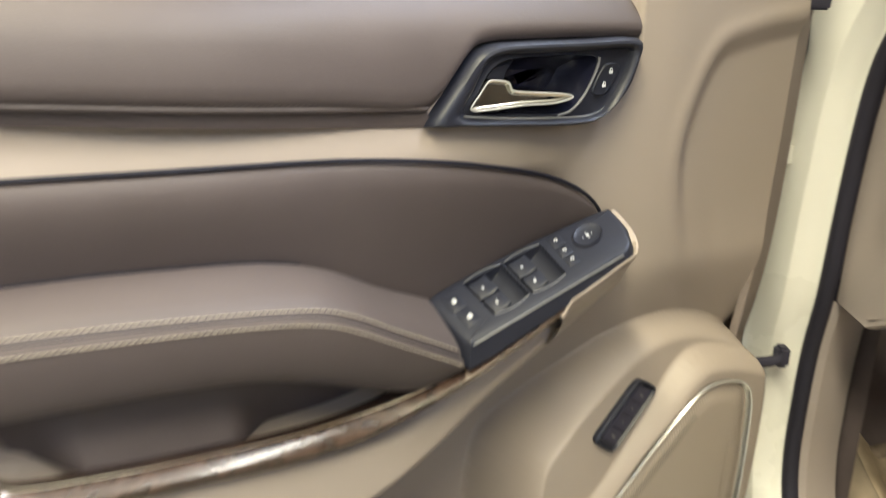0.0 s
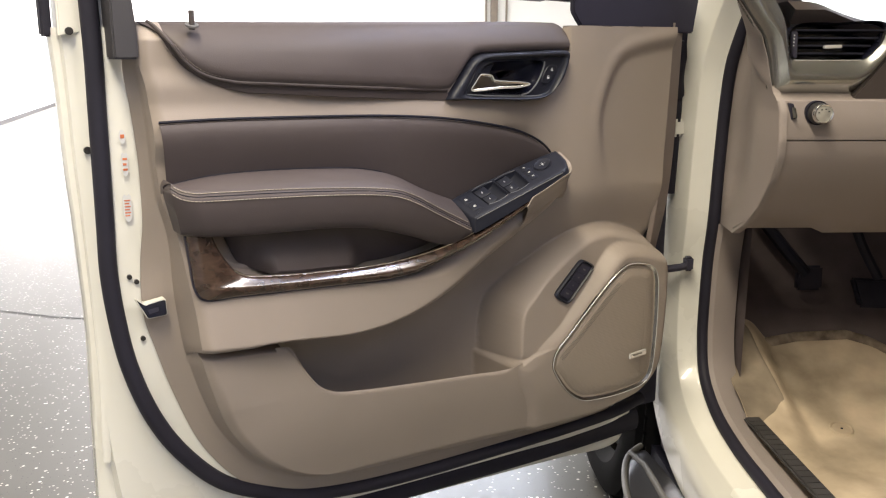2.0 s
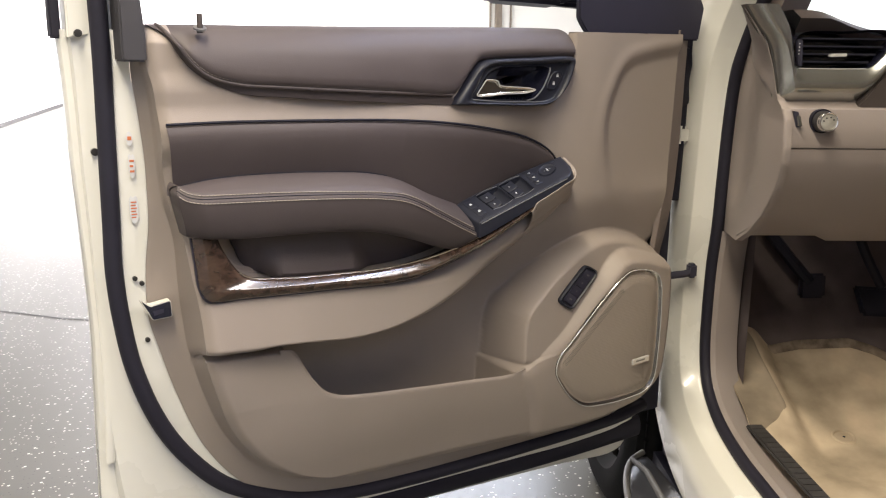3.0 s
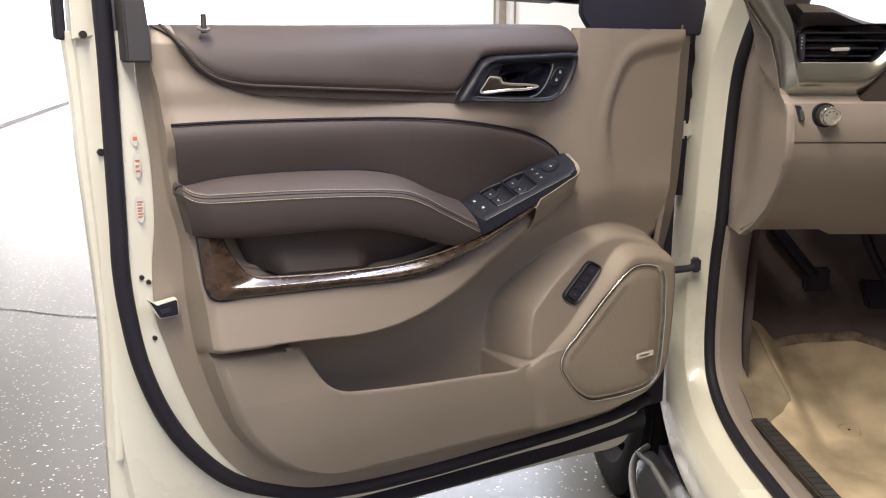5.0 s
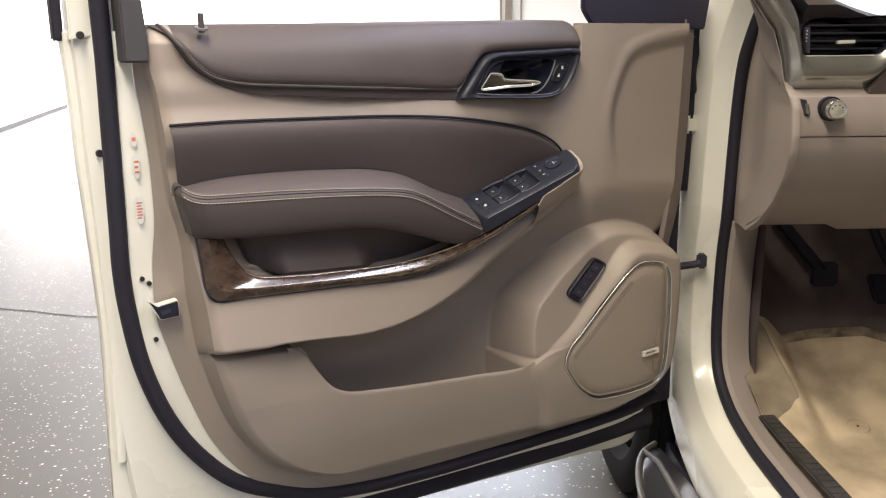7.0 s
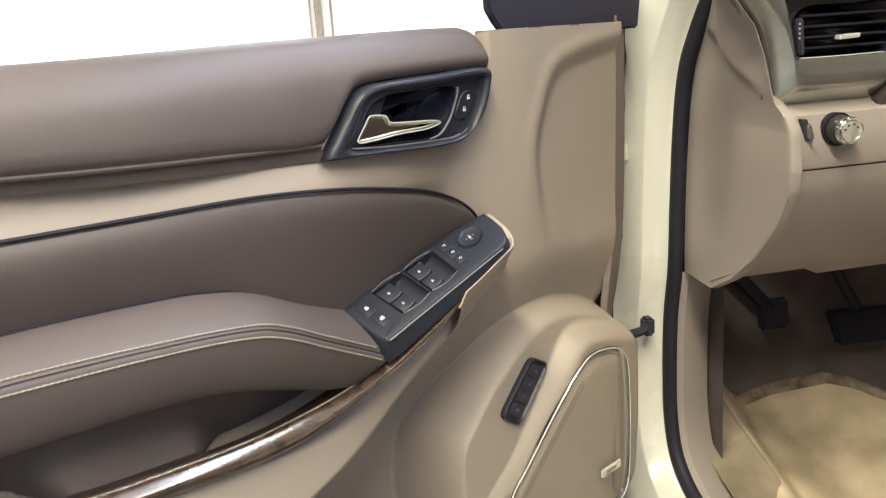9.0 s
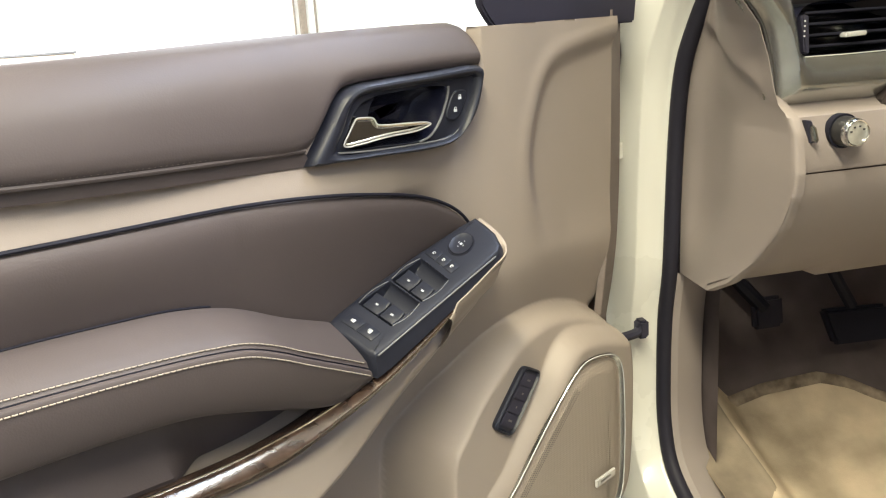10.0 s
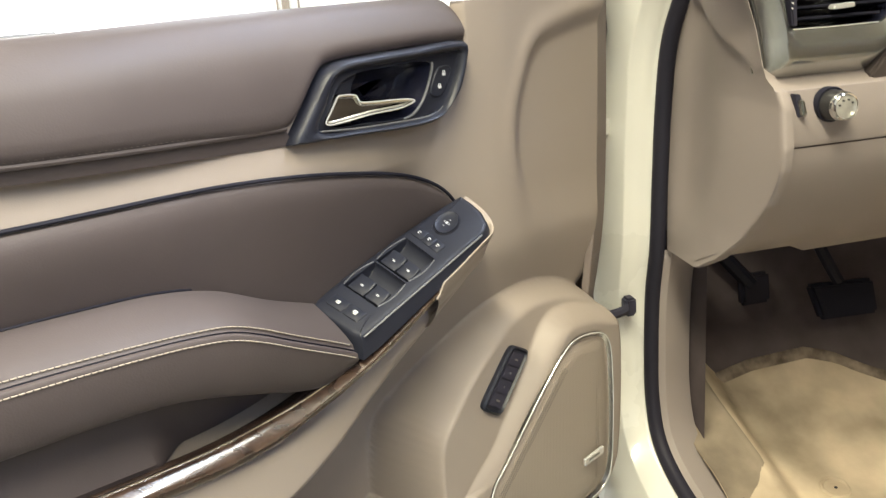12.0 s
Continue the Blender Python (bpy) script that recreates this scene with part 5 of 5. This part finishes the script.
for y in np.r_[np.linspace(0.18, 0.22, 3), np.linspace(0.24, 1.0, 20), 1.1, 1.3, 1.6]:
    arch = math.sqrt(max(0.0, 0.42 ** 2 - (y - 0.62) ** 2))
    z0 = max(0.45, 0.42 + arch)
    wing.append([(-0.036, y, z0 + (1.17 - 0.05 * max(0, y - 0.6) - z0) * v) for v in (0, 0.4, 0.8, 1)])
part("fender", loft(wing), M_WHITE, car, "white front wing over the wheel", at=CAR)
hood = [[(x, y, 1.16 + 0.05 * math.cos((x - 0.75) * 1.6) - 0.05 * (y - 0.6)) for x in np.linspace(-0.04, 1.54, 20)] for y in np.linspace(0.62, 1.6, 10)]
part("bonnet", loft(hood), M_WHITE, car, "white bonnet", at=CAR)
glass = part("windscreen", loft([[(x, 0.56 + 0.03 * math.cos((x - 0.75) * 2), 1.20) for x in np.linspace(0.10, 1.40, 16)], [(x, -0.25 + 0.03 * math.cos((x - 0.75) * 2), 1.78) for x in np.linspace(0.18, 1.32, 16)]]), M_GLASS, car,
             "clear slightly tinted windscreen", at=CAR)
glass.data.flip_normals()      # the pane faces the cabin
glass.visible_shadow = False
part("pillar_trim", loft([[(0.056, 0.020, 1.24), (0.075, -0.02, 1.25), (0.16, 0.06, 1.25), (0.17, 0.35, 1.25)], [(0.075, -0.11, 1.42), (0.095, -0.15, 1.42), (0.17, -0.08, 1.42), (0.18, 0.20, 1.40)],
                          [(0.12, -0.58, 1.76), (0.14, -0.62, 1.76), (0.20, -0.55, 1.78), (0.21, -0.25, 1.78)]]), M_TAN, car, "tan windscreen pillar trim", at=CAR)
strap = part("check_strap", tube(curve([(-0.075, 0.070, 0.772), (-0.035, 0.072, 0.776), (-0.008, 0.074, 0.780), (0.0, 0.074, 0.787)], 20), 0.008, sides=8), M_BLACK, car, "black door check strap", at=CAR)
part("strap_bracket", box(-0.008, 0.066, 0.770, 0.010, 0.088, 0.800, 0.004), M_BLACK, strap, "black bracket", at=CAR)
part("underbody", box(-0.03, -1.2, 0.20, 0.9, 0.2, 0.36, 0.02), M_BLACK, car, "dark underside of the car", at=CAR)
part("wheel_arch", loft([[(x, 0.62 - 0.47 * math.cos(a), 0.40 + 0.47 * math.sin(a)) for a in np.linspace(-0.4, 3.3, 30)] for x in (-0.045, 0.10)]), M_TYRE, car, "dark wheel arch", at=CAR)
part("rear_quarter", box(0.05, -1.35, 0.48, 0.14, -1.22, 1.75, 0.02), M_TAN, car, "tan middle pillar trim", at=CAR)
part("roof", box(0.12, -3.4, 1.80, 1.38, -0.28, 1.84, 0.015), M_WHITE, car, "white roof", at=CAR)
part("rear_side", box(0.0, -3.4, 0.45, 0.10, -1.36, 1.20, 0.02), M_WHITE, car, "white rear side of the car", at=CAR)
part("rear_end", box(0.0, -3.5, 0.45, 1.50, -3.4, 1.80, 0.02), M_WHITE, car, "white rear end of the car", at=CAR)
part("rear_floor", box(0.10, -3.4, 0.40, 1.42, -1.2, 0.44, 0.01), M_CARPET, car, "tan carpeted cabin floor", at=CAR)
part("nose", box(0.0, 1.585, 0.42, 1.50, 1.66, 1.15, 0.03), M_WHITE, car, "white front end", at=CAR)
part("far_wing", box(1.45, 0.48, 0.45, 1.53, 1.60, 1.16, 0.02), M_WHITE, car, "white far wing", at=CAR)
part("far_side", box(1.42, -3.4, 0.45, 1.50, 0.5, 1.80, 0.02), M_TAN, car, "tan far side of the cabin", at=CAR)

# running board
bo2 = [(-0.160, -1.2), (-0.156, -0.20), (-0.135, -0.02), (-0.100, 0.085), (-0.062, 0.130), (-0.048, 0.06), (-0.034, -0.10), (-0.018, -1.2)]
bx = curve(bo2, 60)
board = part("running_board", loft([np.c_[bx, np.full(60, 0.30)], np.c_[bx, np.full(60, 0.345)], np.c_[bx + (np.array((-0.09, -0.5)) - bx) * 0.06, np.full(60, 0.355)]], cap_last=True, cap_first=True), M_KNOB, car, "dark running board with a pale rounded edge", at=CAR)
part("step_edge", tube(np.c_[curve(bo2[:5], 60), np.full(60, 0.350)], 0.0068, sides=10, flat=1.0), M_GREY, board, "grey rounded edge", at=CAR)
part("step_edge", tube(np.array([(-0.075, -1.2, 0.358), (-0.082, 0.02, 0.358), (-0.098, 0.085, 0.354)]), 0.0068, sides=8), M_GREY, board, "grey tread rib", at=CAR)

# front wheel
tp = []
for a in np.linspace(0, 2 * math.pi, 64, endpoint=False):
    ring_t = []
    for x, r in ((-0.02, 0.27), (-0.055, 0.30), (-0.062, 0.35), (-0.045, 0.385), (0.0, 0.397), (0.08, 0.40), (0.16, 0.397), (0.205, 0.385), (0.22, 0.35), (0.21, 0.30)):
        ring_t.append((x, 0.62 + r * math.cos(a), 0.40 + r * math.sin(a)))
    tp.append(ring_t)
tyre = part("front_wheel", loft(tp + tp[:1]), M_TYRE, car, "black front tyre on a silver rim", at=CAR)
bm = bmesh.new()
for k in range(60):
    a = k * 2 * math.pi / 60
    for x0 in (-0.03, 0.03, 0.09, 0.15):
        c, s = math.cos(a), math.sin(a)
        slab([(x0, 0.62 + 0.404 * c - 0.016 * s, 0.40 + 0.404 * s + 0.016 * c), (x0 + 0.048, 0.62 + 0.404 * c - 0.012 * s, 0.40 + 0.404 * s + 0.012 * c),
              (x0 + 0.048, 0.62 + 0.404 * c + 0.012 * s, 0.40 + 0.404 * s - 0.012 * c), (x0, 0.62 + 0.404 * c + 0.016 * s, 0.40 + 0.404 * s - 0.016 * c)], (0, -0.01 * c, -0.01 * s), 0, bm)
part("tread", bm, M_TYRE, tyre, "black tread blocks", at=CAR, smooth=False, kind="stuff")
part("rim", slab([(-0.005, 0.62 + 0.268 * math.cos(a), 0.40 + 0.268 * math.sin(a)) for a in np.linspace(0, 2 * math.pi, 40, endpoint=False)], (0.15, 0, 0), 0.01), M_SILVER, tyre, "silver rim", at=CAR)

# ---- dashboard ----
# dark top
TOPL = [(0.06, 1.300), (0.085, 1.300), (0.11, 1.297), (0.15, 1.282), (0.20, 1.268), (0.28, 1.262), (0.45, 1.30), (0.75, 1.33), (1.1, 1.30), (1.35, 1.28)]
tl = curve(TOPL, 80)
dash = part("dashboard", loft([np.c_[tl[:, 0], np.full(80, -0.185), np.minimum(tl[:, 1] - 0.030, 1.262)], np.c_[tl[:, 0], np.full(80, -0.205), np.minimum(tl[:, 1] - 0.012, 1.285)], np.c_[tl[:, 0], np.full(80, -0.170), tl[:, 1]],
                       np.c_[tl[:, 0], np.full(80, -0.05), tl[:, 1] - 0.002], np.c_[tl[:, 0], np.full(80, 0.50), np.full(80, 1.215)]]), M_BROWN, car, "tan dashboard with a dark brown top and silver trim", at=CAR)
X_END = 1.35
EDGE = [(0.036, -0.238, 1.072), (0.038, -0.232, 1.045), (0.042, -0.205, 1.00), (0.046, -0.150, 0.945), (0.046, -0.090, 0.900), (0.045, -0.038, 0.874)]
ed = curve(EDGE, 60)
FRONT = [(1.306, -0.038, -0.198), (1.275, -0.0165, -0.202), (1.244, 0.0065, -0.204), (1.207, 0.0185, -0.206), (1.168, 0.0265, -0.208), (1.150, 0.031, -0.211), (1.141, 0.032, -0.224), (1.120, 0.035, -0.234), (1.072, 0.036, -0.238),
         (1.045, 0.038, -0.232), (1.000, 0.042, -0.205), (0.945, 0.046, -0.150), (0.900, 0.046, -0.090), (0.874, 0.045, -0.038)]
NEAR = [(1.300, -0.020), (1.250, 0.008), (1.215, 0.025), (1.150, 0.040), (1.080, 0.048), (0.990, 0.054), (0.872, 0.056)]
fr, nr = np.array(FRONT)[::-1], np.array(NEAR)[::-1]
side_rows = []
for z in np.linspace(1.30, 0.874, 90):
    fx, fy, ny = np.interp(z, fr[:, 0], fr[:, 1]), np.interp(z, fr[:, 0], fr[:, 2]), np.interp(z, nr[:, 0], nr[:, 1])
    v = np.linspace(0, 1, 40)
    x = 0.055 + (fx - 0.055) * v + 0.014 * np.exp(-((v - 0.24) / 0.22) ** 2) * step(z, 0.885, 0.99) * step(v, 0.0, 0.16)
    ledge = 1.235 - 0.092 * v ** 1.5
    x = x - 0.011 * step(z - ledge, -0.006, 0.016) * step(v, 0.05, 0.2) * (1 - step(v, 0.65, 0.95))
    r = np.c_[x, ny + (fy - ny) * v, np.full(40, z)]
    lip = 1.0 if z < 1.142 else 0.0         # the panel turns the corner on to the front
    turn = [(fx + 0.0012, fy - 0.0028 * lip, z), (fx + 0.002 + 0.002 * lip, fy + 0.002 - 0.0066 * lip, z), (fx + 0.003 + 0.009 * lip, fy + 0.006 - 0.0110 * lip, z)]
    if 1.139 < z < 1.158:
        turn = [(fx + 0.002, fy, z), (fx + 0.007, fy, z), (fx + 0.013, fy + 0.001, z)]
    side_rows.append(np.r_[r, turn])
part("dash_core", box(0.082, -0.188, 1.075, 1.34, 0.10, 1.195, 0.01), M_DASH, dash, "tan inner part of the dashboard", at=CAR)
part("end_panel", loft(side_rows), M_DASH, dash, "tan end panel", at=CAR)
# switch strip
rows = []
for x in np.r_[np.linspace(0.044, 0.06, 6), np.linspace(0.08, X_END, 30)]:
    b = 0.0
    rows.append([(x, -0.205 + b, 1.150), (x, -0.214 + b, 1.143), (x, -0.230 + b, 1.137), (x, -0.236 + b, 1.115), (x, -0.240 + b, 1.080), (x, -0.238 + b, 1.0735), (x, -0.226, 1.0705), (x, -0.20, 1.066)])
part("switch_strip", loft(rows), M_DASH, dash, "tan switch strip", at=CAR)
# knee panel
rows = []
for x in np.linspace(0.0, 1.0, 60):
    r = ed.copy()
    r[:, 0] = ed[:, 0] + (X_END - ed[:, 0]) * x
    r[:, 2] -= (0.0005 - 0.010 * step(-r[:, 2], -0.95, -0.88) * (1 - step(r[:, 0], 0.215, 0.222)))
    tail_r = [(max(r[-1][0], 0.066), r[-1][1] + 0.03, r[-1][2] + 0.004), (max(r[-1][0], 0.066), r[-1][1] + 0.25, r[-1][2] + 0.03)]
    rows.append(np.r_[r, tail_r])
part("knee_panel", loft(rows), M_DASH, dash, "tan knee panel", at=CAR)


def face(points, y):
    return [(x, y, z) for x, z in points]


VENT = [(0.049, 1.246), (0.050, 1.225), (0.055, 1.206), (0.062, 1.202), (0.172, 1.202), (0.182, 1.206), (0.205, 1.228), (0.212, 1.262), (0.13, 1.264), (0.06, 1.260)]
ve_r = by_angle(VENT, np.array((0.115, 1.225)), 140)
mk = lambda p, y: np.c_[p[:, 0], np.broadcast_to(y, len(p)), p[:, 1]]
# the satin frame runs down beside the vent and along under it: outer edge, crest, inner edge
FRAME = [((-0.034, 1.306), (-0.018, 1.306), (0.016, 1.306)), ((-0.0125, 1.275), (0.003, 1.275), (0.034, 1.275)), ((0.0108, 1.244), (0.0275, 1.244), (0.0430, 1.252)), ((0.0228, 1.207), (0.0415, 1.2065), (0.0490, 1.225)),
         ((0.0295, 1.168), (0.0485, 1.178), (0.0525, 1.210)), ((0.0335, 1.1535), (0.0535, 1.1705), (0.0580, 1.2040)), ((0.045, 1.1490), (0.066, 1.1690), (0.070, 1.2025)), ((0.090, 1.1480), (0.095, 1.1690), (0.100, 1.2020)),
         ((0.140, 1.1478), (0.140, 1.1692), (0.145, 1.2020)), ((0.162, 1.1482), (0.164, 1.170), (0.172, 1.2030)), ((0.180, 1.158), (0.184, 1.181), (0.186, 1.210)), ((0.207, 1.190), (0.209, 1.208), (0.204, 1.230)), ((0.242, 1.232), (0.240, 1.244), (0.213, 1.262))]
fo, fc, fi = (curve([row[k] for row in FRAME], 150) for k in range(3))
rows = [mk(fo, -0.180), mk(0.97 * fo + 0.03 * fc, -0.2035), mk(0.88 * fo + 0.12 * fc, -0.2085), mk(0.5 * fo + 0.5 * fc, -0.2170), mk(0.14 * fo + 0.86 * fc, -0.2235), mk(fc, -0.2252), mk(0.85 * fc + 0.15 * fi, -0.2262), mk(0.5 * fc + 0.5 * fi, -0.2245),
        mk(0.1 * fc + 0.9 * fi, -0.2200), mk(fi, -0.2180), mk(fi, -0.195)]
part("vent_bezel", loft(rows), M_SILVER, dash, "satin silver vent surround", at=CAR)
part("frame_gap", tube(mk(0.995 * fo + 0.005 * fc, -0.2035), 0.0016), M_SCUFF, dash, "dark gap beside the silver frame", at=CAR)
part("vent_body", loft([mk(ve_r, -0.214), mk(inset(ve_r, 0.004), -0.205), mk(inset(ve_r, 0.006), -0.150)], True, cap_last=True), M_GLOSS, dash, "black air vent", at=CAR)
for k in range(4):
    z = 1.213 + k * 0.0125
    x1 = 0.178 + k * 0.011
    part("vent_slat", slab([(0.060, -0.213, z), (x1, -0.213, z), (x1, -0.2125, z + 0.003), (0.060, -0.2125, z + 0.003)], (0, 0.035, -0.004), 0.0006), M_WELL, dash, at=CAR)
part("vent_line", tube([(0.058, -0.2175, 1.2035), (0.11, -0.2175, 1.203), (0.172, -0.2175, 1.2035)], 0.0008), M_BRIGHT, dash, "bright line under the vent", at=CAR)
part("vent_tab", slab([(0.108, -0.222, 1.222), (0.136, -0.222, 1.223), (0.136, -0.222, 1.2285), (0.108, -0.222, 1.2275)], (0, 0.012, 0), 0.001), M_BRIGHT, dash, "chrome vent tab", at=CAR)
wheel_pts = [(0.052, -0.219, 1.250), (0.061, -0.219, 1.250), (0.064, -0.219, 1.206), (0.057, -0.219, 1.208)]
part("vent_thumbwheel", slab(wheel_pts, (0, 0.012, 0), 0.0015), M_BLACK, dash, "black vent thumbwheel with pale dots", at=CAR)
for k in range(4):
    part("thumbwheel_dot", box(0.0548, -0.2200, 1.226 + 0.0055 * k, 0.0562, -0.2185, 1.2278 + 0.0055 * k, 0.0), M_MARK, dash, "pale dot", at=CAR, smooth=False)
part("column_cover", slab(face([(0.162, 1.144), (0.176, 1.160), (0.203, 1.197), (0.24, 1.236), (0.62, 1.25), (0.62, 1.135), (0.165, 1.137)], -0.222), (0, 0.05, 0), 0.006), M_BROWN, dash, "dark brown panel beside the column", at=CAR)
# light knob and dimmer
KX, KZ = 0.0965, 1.1185
part("knob_seat", tube([(KX, -0.232, KZ), (KX, -0.2415, KZ)], 0.0200, sides=32), M_WELL, dash, "black knob seat", at=CAR)
around = np.linspace(0, 2 * math.pi, 40, endpoint=False)
knob = part("light_knob", loft([[(KX + r * math.cos(a), y, KZ + r * math.sin(a)) for a in around] for y, r in ((-0.236, 0.0178), (-0.246, 0.0172), (-0.2600, 0.0160), (-0.2612, 0.0154))], True, cap_last=True), M_KNOB, dash, "round dark headlamp knob", at=CAR)
part("knob_rim", loft([[(KX + r * math.cos(a), y, KZ + r * math.sin(a)) for a in around] for y, r in ((-0.2560, 0.0163), (-0.2630, 0.0162), (-0.2655, 0.0150), (-0.2650, 0.0136), (-0.2630, 0.0130))], True), M_CHROME, knob, "chrome ring", at=CAR)
part("knob_face", loft([[(KX + r * math.cos(a), y, KZ + r * math.sin(a)) for a in around] for y, r in ((-0.2630, 0.0134), (-0.2645, 0.0100), (-0.2650, 0.0040))], True, cap_last=True), M_FACE, knob, "pale metal face", at=CAR)
for a in (30, 75, 120, 165):
    x, z = KX + 0.0090 * math.cos(radians(a)), KZ + 0.0078 * math.sin(radians(a))
    part("knob_mark", box(x - 0.0013, -0.2654, z - 0.0010, x + 0.0013, -0.2640, z + 0.0010, 0), M_COVER, knob, "dark symbol", at=CAR, smooth=False)
part("dimmer_slot", slab(face([(0.0480, 1.1345), (0.0560, 1.1335), (0.0625, 1.1085), (0.0545, 1.1075)], -0.2395), (0, 0.01, 0), 0.001), M_BLACK, dash, "black slot", at=CAR)
part("dimmer_wheel", slab(face([(0.0515, 1.1290), (0.0570, 1.1285), (0.0625, 1.1090), (0.0560, 1.1085)], -0.2465), (0, 0.012, 0), 0.002), M_SILVER, dash, "small grey dimmer wheel", at=CAR)

# pedals
brake = part("brake_pedal", tube(curve([(0.395, 0.215, 0.90), (0.424, 0.190, 0.803), (0.468, 0.182, 0.722)], 20), 0.011), M_WELL, car, "dark rubber brake pedal on a steel arm", at=CAR)
part("pad", slab([(0.424, 0.160, 0.660), (0.545, 0.160, 0.655), (0.545, 0.180, 0.716), (0.408, 0.180, 0.724)], (0, 0.02, -0.004), 0.006), M_WELL, brake, "black rubber pad", at=CAR)
lever = part("parking_brake_pedal", tube(curve([(0.22, 0.30, 0.86), (0.29, 0.27, 0.77), (0.335, 0.25, 0.715)], 20), 0.014), M_WELL, car, "small black parking brake pedal", at=CAR)
part("pad", slab([(0.31, 0.235, 0.68), (0.37, 0.235, 0.68), (0.375, 0.25, 0.735), (0.315, 0.25, 0.735)], (0, 0.02, -0.004), 0.006), M_RUBBER, lever, at=CAR)
# mat hook
HX, HY, HZ = 0.302, -0.042, 0.4625
hook = part("mat_hook", tube([(HX + 0.021 * math.cos(a), HY + 0.021 * math.sin(a), HZ + 0.25 * 0.021 * math.sin(a)) for a in np.linspace(0, 2 * math.pi, 30, endpoint=False)], 0.0045, closed=True, flat=0.7), M_CARPET, car, "round tan floor mat hook on the carpet", at=CAR)
part("stud", tube([(HX, HY, HZ - 0.006), (HX, HY - 0.001, HZ + 0.002)], 0.019, sides=20), M_CARPET, hook, at=CAR)
part("stud_hole", tube([(HX, HY - 0.001, HZ - 0.002), (HX, HY - 0.001, HZ + 0.0030)], 0.0028, sides=12), M_WELL, hook, "dark hole", at=CAR)
# driver's seat
seat = part("driver_seat", box(0.175, -1.15, 0.52, 0.72, -0.50, 0.72, 0.06), M_SEAT, car, "cream leather driver's seat", at=CAR)
part("base", box(0.20, -1.10, 0.40, 0.70, -0.58, 0.53, 0.02), M_TAN, seat, at=CAR)
part("backrest", box(0.19, -1.30, 0.70, 0.71, -1.13, 1.35, 0.06), M_SEAT, seat, at=CAR)
